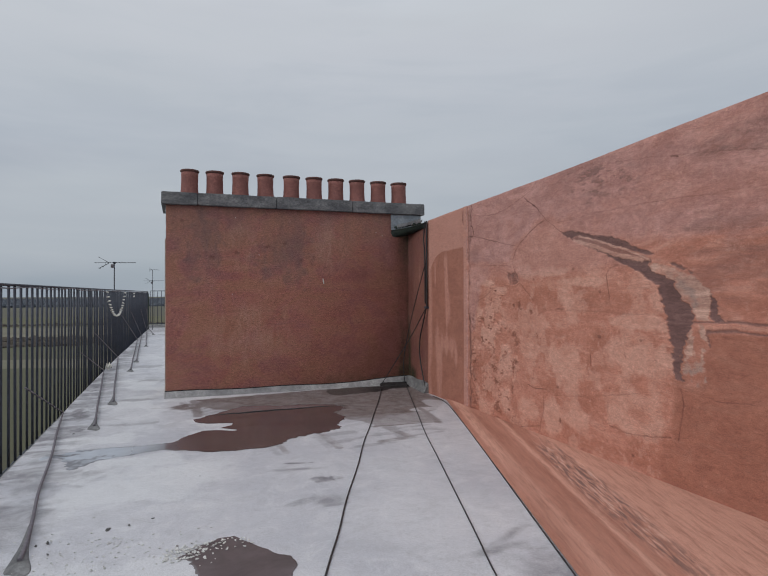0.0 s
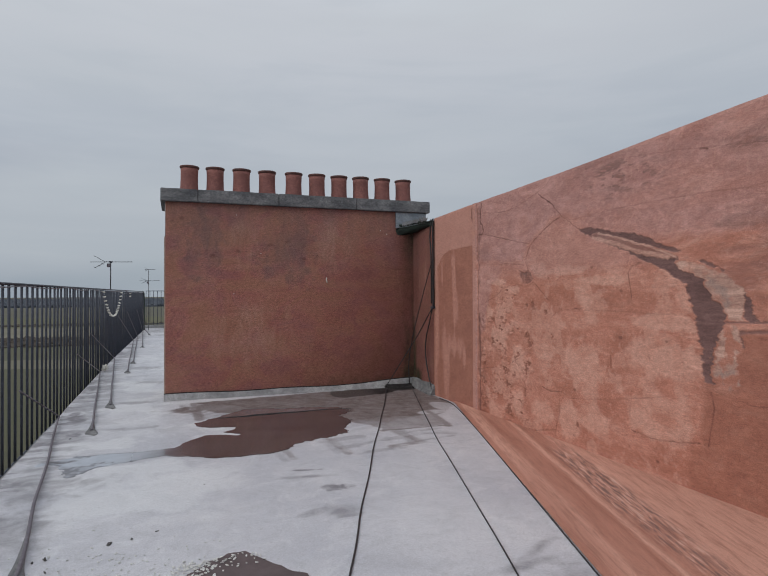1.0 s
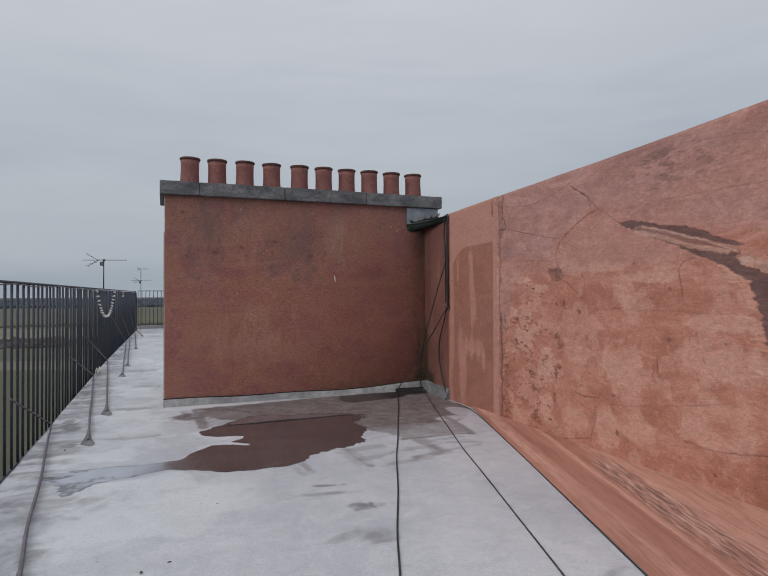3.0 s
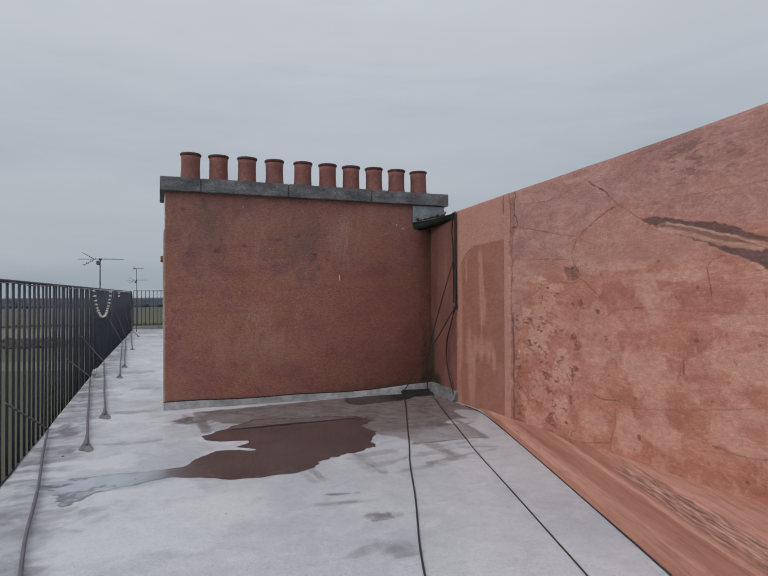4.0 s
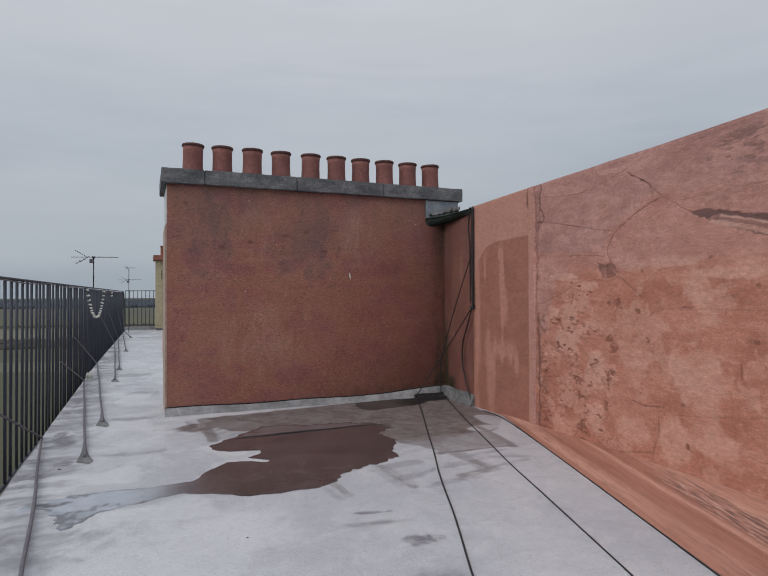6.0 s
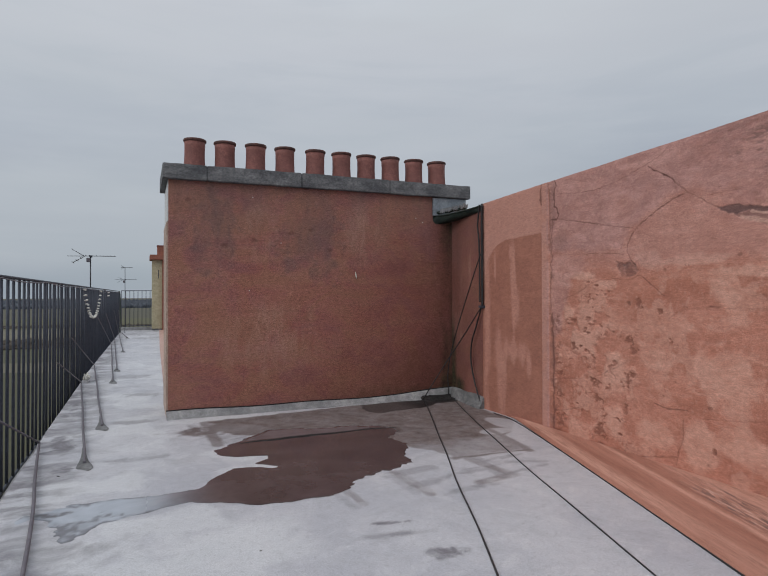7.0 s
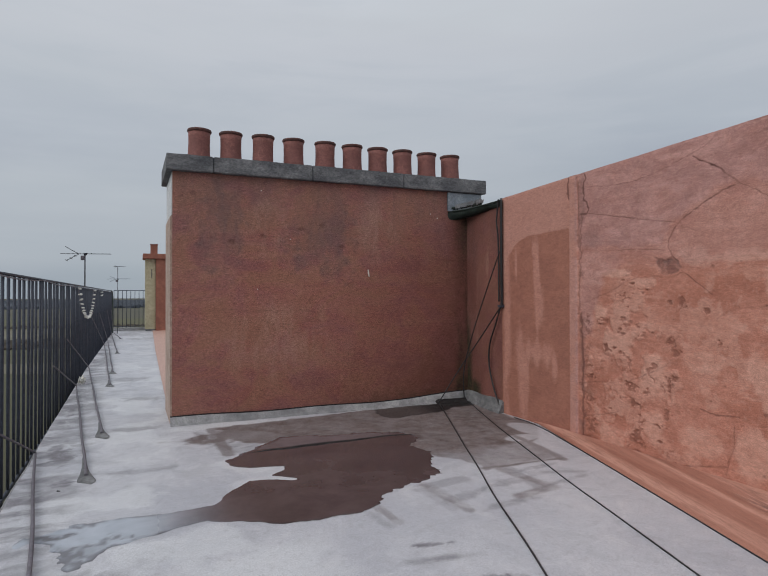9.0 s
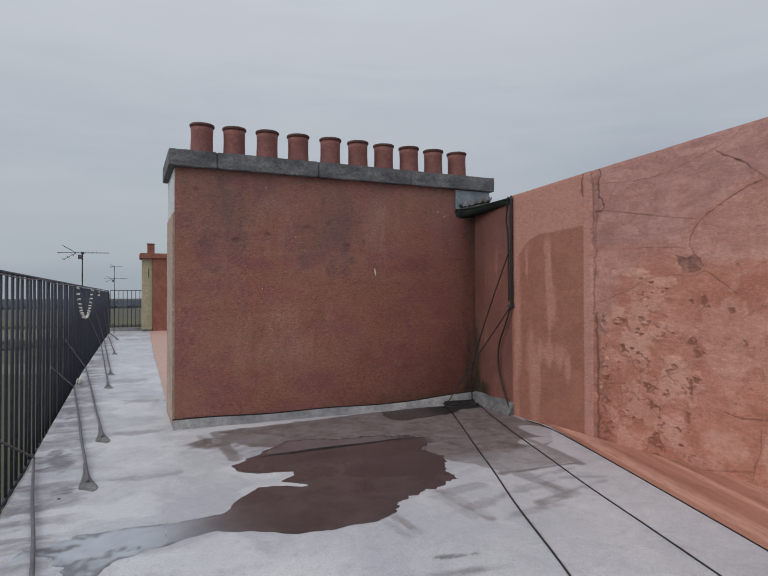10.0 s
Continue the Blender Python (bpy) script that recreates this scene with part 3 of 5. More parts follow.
    edge = step(0.62, 0.10, x + 1.36) * step(0.43, 0.54, n3 + 0.3 * (n2 - 0.5)) * 0.9
    grime = np.maximum(grime, edge)
    bright = step(0.5, 0.62, n1) * step(0.0, 0.5, blob(x, y, -0.3, 9, 0.9, 6) + 0.3)
    bright = np.maximum(bright, step(0, 0.2, blob(x, y, 0.45, 8.5, 0.75, 0.13) + wob))
    # lapped edges of the felt sheets
    joint = np.zeros_like(x)
    for line in (((2.02, 6.14), (2.60, 6.12), (2.82, 6.12)), ((0.02, 8.33), (0.35, 7.3))):
        joint = np.maximum(joint, step(0.035, 0.005, stroke(x, y, line) + 0.03 * (n2 - 0.5)) * (0.4 + 0.6 * step(0.35, 0.6, n1)))
    for line, wide in ((((1.37, 5.95), (1.36, 5.47)), 0.06), (((0.84, 5.65), (0.86, 5.37)), 0.05), (((2.21, 6.05), (2.15, 5.54)), 0.07), (((1.33, 5.91), (1.73, 5.97)), 0.08), (((0.05, 8.3), (0.30, 7.5)), 0.07), (((2.3, 5.9), (2.7, 5.75)), 0.05), (((1.72, 3.02), (1.92, 3.12), (2.10, 3.20)), 0.03), (((1.72, 3.0), (1.95, 2.88), (2.12, 2.85)), 0.03), (((1.98, 2.7), (2.05, 2.55)), 0.06)):
        grime = np.maximum(grime, 0.55 * step(wide, wide - 0.03, stroke(x, y, line) + 0.03 * (n2 - 0.5)) * (0.5 + 0.5 * n1))
    v = np.stack([x, y, z], -1)
    mesh = grid_mesh("roof_deck", v, len(ys), len(xs), dict(silt=silt, grime=grime, bright=bright, joint=joint, black=black))
    return tagged(link("roof_deck", mesh, M_ROOF), "flat roof of pale grey felt with damp and silt stains", "roof", kind="structure")


def make_building():
    shell = box((-1.352, -6, -14), (6.0, 30.0, -0.02), 0.0)
    tagged(part("building_body", shell, M_FACADE, None), "pale rendered apartment block below the flat roof", "building", kind="structure")
    # thin metal drip edge along the roof's west side
    pts = [(-1.354 + 0.005 * math.sin(y * 5.1), y, 0.022) for y in np.arange(-5.5, 27.2, 0.4)]
    tagged(part("roof_edge_trim", tube(pts, 0.010, 6), M_KERB, None), "grey weathered roof edge trim below the railing", "roof trim", kind="structure")


def make_band():
    ys = spaced((0.0, 2.2, 0.2), (2.2, 7.35, 0.03))
    us = np.linspace(0, 1, 60)
    u, y = np.meshgrid(us, ys)
    toe = np.minimum(3.47, 3.49 - 0.319 * (7.35 - y))
    x = toe + (3.485 - toe) * u
    z = deck_height(y) + 0.008 + 0.02 * u + 0.004 * np.sin(u * 9) * step(7.3, 6.0, y)
    d = (x - (3.49 - 0.319 * (7.35 - y))) * 0.953
    n = rough_field(d * 3, y * 0.3, 5, 4, 5)
    worn = step(-0.2, 0.5, blob(d, y, 0.60, 3.6, 0.13, 1.5) + 1.0 * (n - 0.5))
    pale = np.maximum.reduce([step(0.04, 0.07, d) * step(0.22, 0.12, d) * (0.35 + 0.65 * step(4.2, 5.4, y + 2 * (n - 0.5))), 0.6 * step(0.13, 0.15, d) * step(0.20, 0.18, d), step(0.39, 0.41, d) * step(0.47, 0.43, d), 0.8 * step(0.50, 0.72, d + 0.3 * (n - 0.5))])
    pale = pale * (1 - 0.6 * step(0.22, 0.25, d) * step(0.38, 0.35, d))
    mesh = grid_mesh("painted_band", np.stack([x, y, z], -1), len(ys), len(us), dict(worn=worn, pale=pale))
    tagged(link("painted_roof_band", mesh, M_BAND), "salmon-painted roof strip with worn streaks along the wall", "roof band", kind="structure")
    # the same paint behind the chimney stack
    ys = spaced((9.6, 27.3, 0.3))
    u, y = np.meshgrid(np.linspace(0, 1, 20), ys)
    x0 = -0.165 + 0.019 * (y - 9.6) + 0.006 * np.maximum(0, y - 18)
    x = x0 + (3.4 - x0) * u
    mesh = grid_mesh("painted_band", np.stack([x, y, deck_height(y) + 0.012 + 0 * x], -1), len(ys), 20, dict(worn=0 * x, pale=0 * x + 0.3))
    tagged(link("painted_roof_area", mesh, M_PINK), "salmon-painted roof area between the chimney stacks", "roof band", kind="structure")


# ---- long rendered wall ----
WALL_X = 3.48


def wall_top(y):
    return np.interp(y, (-4, 2.63, 3.26, 4.33, 5.09, 6.58, 7.94), (2.96, 2.758, 2.738, 2.69, 2.665, 2.622, 2.58))


def make_wall():
    ys = spaced((-4, 2.3, 0.2), (2.3, 7.93, 0.0062))
    vs = np.linspace(0, 1, 430)
    y, v = np.meshgrid(ys, vs)
    top = wall_top(y) + 0.006 * (rough_field(y, 0 * y, 3.0, 4, 4) - 0.5)
    z = -0.03 + (top + 0.03) * v
    n1, n2, n3, n4 = rough_field(y, z, 1.6, 5, 11), rough_field(y, z, 6.0, 5, 12), rough_field(y, z, 24.0, 4, 13), rough_field(y * 0.5, z * 1.6, 4.0, 5, 14)
    ragged = 0.9 * (n2 - 0.5) + 0.5 * (n3 - 0.5)
    layered = rough_field(y * 0.45, z * 2.4, 5.0, 5, 36)
    gl = rough_field(y, z, 16, 4, 34)
    # where a pipe chase was torn out: combed edges, so the outline is drawn along the trowel's strokes
    comb = rough_field(y * 0.25, z, 52, 3, 35)
    ty, tz = y + 0.065 * (comb - 0.5) + 0.03 * (n3 - 0.5), z + 0.018 * (rough_field(y, z, 30, 4, 16) - 0.5)
    near = (y > 2.3) & (y < 4.9) & (z > 0.7) & (z < 2.2)
    ny, nz = ty[near], tz[near]

    def inside(ring, soft=0.006):
        out = np.zeros_like(y)
        out[near] = step(-soft, soft, area(ny, nz, ring))
        return out

    chase = ((4.60, 2.01), (4.42, 1.94), (4.14, 1.84), (3.94, 1.75), (3.73, 1.67), (3.60, 1.59), (3.53, 1.56), (3.51, 1.49), (3.47, 1.38), (3.43, 1.22), (3.41, 1.12), (3.39, 1.03), (3.38, 0.85), (3.31, 0.85), (3.32, 0.95), (3.30, 1.07),
             (3.26, 1.18), (3.22, 1.25), (3.20, 1.40), (3.29, 1.43), (3.36, 1.53), (3.39, 1.59), (3.48, 1.63), (3.60, 1.67), (3.64, 1.72), (3.58, 1.74), (3.72, 1.77), (3.94, 1.79), (4.23, 1.89))
    crest = ((4.72, 2.08), (4.58, 2.09), (4.29, 2.02), (4.05, 1.98), (3.86, 1.92), (3.71, 1.85), (3.56, 1.80), (3.65, 1.80), (3.86, 1.86), (4.11, 1.93), (4.32, 1.99), (4.49, 2.03), (4.60, 2.01))
    leaf = ((4.60, 2.01), (4.46, 2.03), (4.17, 1.96), (3.86, 1.86), (3.58, 1.76), (3.58, 1.73), (3.72, 1.76), (3.94, 1.79), (4.23, 1.89))
    crust = ((3.58, 1.73), (3.44, 1.71), (3.30, 1.65), (3.18, 1.60), (3.14, 1.56), (3.06, 1.51), (3.06, 1.41), (3.07, 1.30), (3.19, 1.30), (3.20, 1.41), (3.29, 1.44), (3.35, 1.53), (3.37, 1.58), (3.48, 1.64), (3.60, 1.67), (3.62, 1.71))
    tooth = ((3.06, 1.50), (3.03, 1.47), (2.99, 1.41), (2.99, 1.33), (2.96, 1.30), (3.05, 1.29), (3.06, 1.38))
    foot = ((3.22, 1.28), (3.12, 1.27), (3.09, 1.23), (3.11, 1.16), (3.07, 1.14), (3.13, 1.07), (3.11, 0.97), (3.10, 0.88), (3.19, 0.81), (3.28, 0.82), (3.30, 0.95), (3.27, 1.08), (3.23, 1.20))
    bare = np.maximum.reduce([inside(chase), 0.95 * inside(crest), 0.6 * inside(leaf), inside(tooth)])
    bits = np.zeros_like(y)
    etch(bits, ty, tz, ((3.50, 1.75), (3.37, 1.71), (3.22, 1.64)), 0.020)
    bare = np.maximum(bare, 0.9 * bits * step(0.46, 0.52, gl))
    for line, wide in ((((3.20, 1.29), (3.03, 1.29), (2.85, 1.30)), 0.014), (((2.95, 1.30), (2.85, 1.30), (2.68, 1.29), (2.2, 1.28)), 0.020), (((3.09, 1.22), (3.03, 1.23), (2.85, 1.24)), 0.024), (((2.9, 1.24), (2.75, 1.23), (2.3, 1.225)), 0.016), (((3.10, 1.22), (3.09, 1.18), (3.07, 1.13)), 0.022)):
        etch(bare, ty, z + 0.012 * (n3 - 0.5), line, 0.75 * wide, 0.8)
    grey = 0.85 * inside(crust) * (0.55 + 0.45 * step(0.36, 0.56, gl))
    for line, wide, much in ((((4.46, 2.02), (4.17, 1.945), (3.88, 1.86), (3.62, 1.76)), 0.014, 0.75), (((4.53, 1.99), (4.23, 1.90), (3.97, 1.82), (3.70, 1.76)), 0.028, 0.6), (((3.23, 1.20), (3.25, 1.10), (3.28, 0.98)), 0.026, 0.8)):
        etch(grey, ty, tz, line, wide, much)
    slate = np.zeros_like(y)
    etch(slate, ty, tz, ((3.32, 1.57), (3.22, 1.50), (3.19, 1.41)), 0.045, 0.8)
    slate = np.maximum(slate, 0.9 * inside(((3.28, 0.93), (3.13, 0.97), (3.10, 0.88), (3.19, 0.81), (3.28, 0.82)), 0.02) * step(0.34, 0.54, gl))
    grey = np.maximum(grey, 0.9 * inside(foot, 0.012) * step(0.34, 0.54, gl + 0.4 * (layered - 0.5)))
    bare = bare * (1 - step(0.15, 0.5, np.maximum(grey, slate)))
    strip = inside(((3.22, 1.272), (3.03, 1.272), (2.2, 1.268), (2.2, 1.245), (2.85, 1.252), (3.05, 1.242), (3.10, 1.22)))
    halo = np.zeros_like(y)
    etch(halo, ty, tz, ((3.75, 1.63), (3.60, 1.55), (3.545, 1.45), (3.50, 1.30), (3.46, 1.10), (3.44, 0.95)), 0.085)
    halo = 1.0 * halo * step(0.30, 0.56, rough_field(y * 0.3, z, 22, 4, 37)) * (1 - bare)
    # cracks: line, half width, depth of tone
    crack = np.zeros_like(y)
    cy, cz = y + 0.016 * (n2 - 0.5) + 0.014 * (n3 - 0.5), z + 0.014 * (n4 - 0.5) + 0.014 * (rough_field(y, z, 30, 3, 17) - 0.5)
    fade = 0.60 + 0.40 * step(0.34, 0.56, rough_field(y, z, 4.5, 3, 33))
    for line, wide, much in (
            (((6.548, 2.48), (6.28, 2.442), (6.01, 2.423), (5.76, 2.445), (5.56, 2.49), (5.381, 2.531), (5.231, 2.58), (5.116, 2.662)), 0.008, 0.6),
            (((6.52, 2.216), (6.117, 2.136), (5.764, 2.062), (5.487, 2.008)), 0.009, 0.7),
            (((4.98, 2.236), (5.10, 2.205), (5.25, 2.145), (5.371, 2.08), (5.46, 2.03), (5.531, 1.963), (5.579, 1.877), (5.59, 1.817), (5.563, 1.765), (5.525, 1.70)), 0.011, 0.95),
            (((5.532, 1.959), (5.418, 1.966), (5.333, 1.932)), 0.007, 0.5),
            (((5.351, 2.508), (5.204, 2.424), (5.119, 2.375), (5.054, 2.313), (5.011, 2.269), (4.969, 2.234)), 0.013, 0.95), (((4.969, 2.234), (4.881, 2.184), (4.782, 2.122), (4.71, 2.081)), 0.008, 0.8),
            (((4.949, 2.19), (4.806, 2.185), (4.616, 2.19), (4.46, 2.20), (4.235, 2.212), (3.88, 2.211)), 0.007, 0.34), (((3.88, 2.211), (3.35, 2.20), (3.055, 2.181), (2.902, 2.186), (2.63, 2.168), (2.3, 2.15)), 0.008, 0.44),
            (((6.554, 1.87), (6.373, 1.844), (6.12, 1.83), (5.913, 1.822), (5.697, 1.81), (5.629, 1.793)), 0.008, 0.5), (((6.56, 1.346), (6.377, 1.407), (6.178, 1.472), (6.017, 1.555), (5.89, 1.572), (5.723, 1.583), (5.654, 1.573)), 0.009, 0.42),
            (((5.543, 1.573), (5.479, 1.609), (5.437, 1.604), (5.376, 1.556), (5.297, 1.499), (5.202, 1.425)), 0.009, 0.6),
            (((6.66, 0.558), (6.356, 0.609), (6.053, 0.642), (5.90, 0.704), (5.64, 0.828), (5.586, 0.873), (5.508, 0.858)), 0.011, 0.55), (((6.571, 0.246), (6.273, 0.325), (6.135, 0.372)), 0.009, 0.7),
            (((5.62, 0.023), (5.35, 0.087), (5.095, 0.146)), 0.009, 0.6), (((5.033, 0.454), (5.035, 0.30), (5.075, 0.19), (5.103, 0.08)), 0.010, 0.5), (((5.31, 0.534), (5.18, 0.512), (4.99, 0.535)), 0.011, 0.65),
            (((5.16, 1.246), (5.076, 1.299), (4.942, 1.327), (4.791, 1.338), (4.535, 1.336), (4.206, 1.340), (3.892, 1.328), (3.62, 1.325)), 0.008, 0.36), (((4.79, 1.345), (4.70, 1.345)), 0.014, 0.7),
            (((4.86, 0.489), (4.544, 0.535), (4.214, 0.594), (3.899, 0.663), (3.45, 0.75)), 0.008, 0.4),
            (((4.32, 0.954), (4.317, 0.846)), 0.012, 0.5), (((4.102, 0.56), (4.10, 0.47)), 0.012, 0.3), (((3.96, 1.735), (4.06, 1.71), (4.103, 1.66), (4.085, 1.576), (4.067, 1.45)), 0.012, 0.55),
            (((4.074, 0.365), (3.872, 0.342), (3.608, 0.374), (3.415, 0.411)), 0.011, 0.7), (((3.321, 0.79), (3.30, 0.667), (3.324, 0.519), (3.347, 0.405)), 0.012, 0.55),
            (((4.08, 2.615), (3.792, 2.588), (3.535, 2.558), (3.132, 2.488), (2.863, 2.449), (2.3, 2.34)), 0.007, 0.4), (((3.393, 2.526), (3.33, 2.512)), 0.016, 0.9), (((3.30, 0.80), (3.0, 0.75), (2.7, 0.78)), 0.008, 0.45)):
        etch(crack, cy, cz, line, 0.82 * wide, 1.02 * much)
    crack = np.clip(crack, 0, 1) * fade * (0.62 + 0.38 * step(0.40, 0.58, gl))
    # the seam where two coats meet
    for line, wide, much in ((((6.56, 2.62), (6.54, 2.555), (6.573, 2.48), (6.568, 2.354), (6.52, 2.32), (6.507, 2.26), (6.53, 2.21), (6.60, 2.218)), 0.016, 0.75), (((6.645, 2.60), (6.64, 2.2), (6.636, 1.90)), 0.018, 0.4),
                             (((6.60, 2.21), (6.615, 1.90), (6.626, 1.62), (6.640, 1.24)), 0.018, 0.42), (((6.605, 1.24), (6.584, 0.78), (6.591, 0.06)), 0.026, 0.6), (((6.775, 2.63), (6.78, 2.40)), 0.018, 0.7)):
        etch(crack, y + 0.05 * (gl - 0.5) + 0.03 * (n3 - 0.5), z, line, wide, much)
    # the hollow under the arc, and small pits with lips of broken coat
    hollow = step(-0.012, 0.012, area(y + 0.05 * (n3 - 0.5), z + 0.05 * (gl - 0.5), ((5.735, 1.74), (5.65, 1.72), (5.545, 1.735), (5.49, 1.69), (5.465, 1.635), (5.51, 1.60), (5.60, 1.58), (5.66, 1.60), (5.70, 1.66))))
    crack = np.maximum(crack, 0.35 * hollow * step(0.40, 0.6, n3))
    murk = 0.85 * hollow * (0.5 + 0.6 * step(0.38, 0.56, gl))
    marks = ((5.809, 1.468, 0.028, 0.020), (6.092, 1.411, 0.026, 0.024), (5.249, 1.297, 0.045, 0.028), (5.966, 1.524, 0.04, 0.02), (6.183, 0.941, 0.055, 0.028), (6.267, 0.934, 0.07, 0.05), (6.223, 0.824, 0.022, 0.020), (6.062, 0.751, 0.05, 0.03),
             (5.944, 0.719, 0.035, 0.04), (6.022, 0.625, 0.075, 0.055), (6.474, 0.652, 0.07, 0.045), (5.95, 0.468, 0.09, 0.05), (5.888, 0.44, 0.03, 0.07), (5.905, 0.19, 0.10, 0.09), (5.871, 0.126, 0.05, 0.03))
    more = ((5.529, 0.956, 0.055, 0.07), (5.584, 1.044, 0.06, 0.05), (5.588, 0.686, 0.03, 0.075), (5.544, 0.743, 0.04, 0.04), (5.622, 0.408, 0.03, 0.09), (5.699, 0.321, 0.04, 0.03), (5.692, 0.197, 0.03, 0.02), (6.479, 0.149, 0.10, 0.13),
            (6.507, 0.441, 0.08, 0.05), (5.931, 0.058, 0.06, 0.03), (5.151, 1.05, 0.04, 0.05), (5.482, 1.368, 0.06, 0.10), (6.29, 1.185, 0.12, 0.04), (6.53, 1.17, 0.05, 0.08), (5.58, 1.36, 0.03, 0.03), (4.76, 0.26, 0.05, 0.035))
    chip = 1.7 * (rough_field(y, z * 1.3, 34, 4, 39) - 0.5) + 1.3 * (gl - 0.5) - 0.42
    pits = np.maximum(step(-0.05, 0.30, spots(y, z, marks, chip)), step(-0.05, 0.30, spots(y, z, more, chip)))
    flake = step(-0.2, 0.35, blob(y, z, 6.08, 0.62, 0.62, 1.05) + 0.6 * (n2 - 0.5)) * step(6.60, 6.56, y)
    crumb = flake * step(0.63, 0.68, rough_field(y + 0.05 * n3, z * 1.3, 19, 4, 38)) * step(0.42, 0.60, n2)
    border = step(0.10, 0.0, np.abs(y - 6.52) + 0.10 * (n2 - 0.5)) * step(1.4, 0.9, z) * step(0.50, 0.60, rough_field(y, z * 1.2, 22, 4, 20))
    pits = np.maximum.reduce([pits, 0.8 * crumb, 0.8 * border])
    sore = step(-0.5, 0.3, np.maximum(spots(y, z, marks, ragged), spots(y, z, more, ragged)))
    for k in range(40):
        sy, sz, sr = 3.5 + 2.9 * float(TABLE[k, 3]), 0.15 + 1.6 * float(TABLE[k, 4]), 0.006 + 0.014 * float(TABLE[k, 5]) ** 2
        close = (np.abs(y - sy) < 0.06) & (np.abs(z - sz) < 0.06)
        crack[close] = np.maximum(crack[close], 0.5 * step(0.0, 0.5, blob(y[close], z[close], sy, sz, 1.4 * sr, sr) + 0.8 * (n3[close] - 0.5)))
    crack = np.maximum(crack, 0.42 * pits)
    # tone: mauve weathering above the old scaffold line, pale coats, rusty washes
    upper = area(y + 0.10 * (n2 - 0.5), z + 0.10 * (n2 - 0.5), ((6.66, 2.9), (6.66, 1.85), (6.12, 1.83), (5.63, 1.80), (5.53, 1.96), (5.30, 2.12), (5.0, 2.235), (4.46, 2.21), (3.8, 2.26), (3.6, 2.42), (3.2, 2.46), (2.0, 2.30), (2.0, 3.0)))
    mauve = step(-0.05, 0.07, upper + 0.25 * (n1 - 0.5) * step(5.2, 4.6, y)) * (0.80 - 0.25 * step(4.4, 3.4, y) + 0.25 * (n4 - 0.5))
    beside = area(y + 0.16 * (n2 - 0.5), z + 0.16 * (n1 - 0.5), ((6.62, 1.87), (6.1, 1.84), (6.02, 1.72), (6.28, 1.62), (6.36, 1.35), (6.45, 1.05), (6.62, 1.0)))
    mauve = np.maximum(mauve, 0.6 * step(-0.04, 0.06, beside))
    shelf = area(y + 0.12 * (n2 - 0.5), z + 0.14 * (n1 - 0.5), ((5.52, 1.82), (5.45, 2.0), (5.2, 2.15), (4.95, 2.2), (4.6, 2.0), (3.9, 1.72), (4.3, 1.72), (4.8, 1.74), (5.2, 1.78)))
    mauve = np.maximum.reduce([mauve, 0.5 * step(-0.10, 0.10, shelf), 0.45 * step(1.62, 1.85, z + 0.25 * (n1 - 0.5)) * step(6.62, 6.5, y) * step(3.7, 4.3, y + 0.6 * (n1 - 0.5))])
    even = np.maximum(0.45 * step(-0.04, 0.08, shelf), 0.9 * step(6.66, 6.70, y))
    mauve = np.maximum(mauve, (0.62 + 0.5 * (n4 - 0.5)) * step(1.84, 2.02, z + 0.12 * (n2 - 0.5)) * step(4.95, 4.6, y))
    mauve = np.maximum(mauve, 0.50 * step(0.44, 0.58, layered) * step(1.75, 1.95, z + 0.2 * (n1 - 0.5)) * step(4.0, 3.6, y))
    murk = np.maximum.reduce([murk, 0.75 * step(-0.3, 0.4, blob(y, z, 4.15, 2.46, 0.62, 0.16, 8) + 1.2 * (layered - 0.5)) * step(0.48, 0.56, rough_field(y * 0.42, z * 1.8, 30, 4, 22) + 0.5 * (n2 - 0.5)), 0.7 * step(-0.2, 0.6, blob(y, z, 2.55, 2.52, 0.75, 0.13, -6) + 1.2 * (layered - 0.5)),
                              0.45 * step(0.0, 0.5, blob(y, z, 2.85, 1.98, 0.34, 0.10) + 2.4 * (layered - 0.5)), 0.45 * step(-0.1, 0.5, blob(y, z, 2.7, 1.66, 0.75, 0.22) + 1.6 * (layered - 0.5)), 0.35 * step(-0.1, 0.5, blob(y, z, 4.45, 2.66, 0.6, 0.05) + 1.5 * (layered - 0.5)),
                              0.4 * step(0.0, 0.4, blob(y, z, 6.47, 2.0, 0.12, 0.16) + ragged)])
    patches = ((3.75, 0.52, 0.36, 0.21), (4.65, 0.82, 0.27, 0.30), (4.66, 1.50, 0.13, 0.15), (4.90, 0.26, 0.20, 0.20), (4.55, 0.36, 0.20, 0.14), (3.75, 1.27, 0.34, 0.07), (3.78, 0.98, 0.40, 0.17), (5.30, 0.90, 0.22, 0.09), (5.0, 1.71, 0.36, 0.05),
               (5.33, 1.74, 0.14, 0.09), (4.40, 1.60, 0.42, 0.05), (5.76, 0.72, 0.14, 0.26), (6.12, 0.98, 0.22, 0.16), (6.36, 1.26, 0.12, 0.13), (6.18, 1.62, 0.22, 0.05), (5.74, 0.28, 0.14, 0.20), (5.30, 0.28, 0.26, 0.15), (5.85, 1.53, 0.16, 0.06))
    pale = step(-0.12, 0.30, spots(y, z, patches, 1.1 * (n2 - 0.5) + 0.5 * (gl - 0.5)))
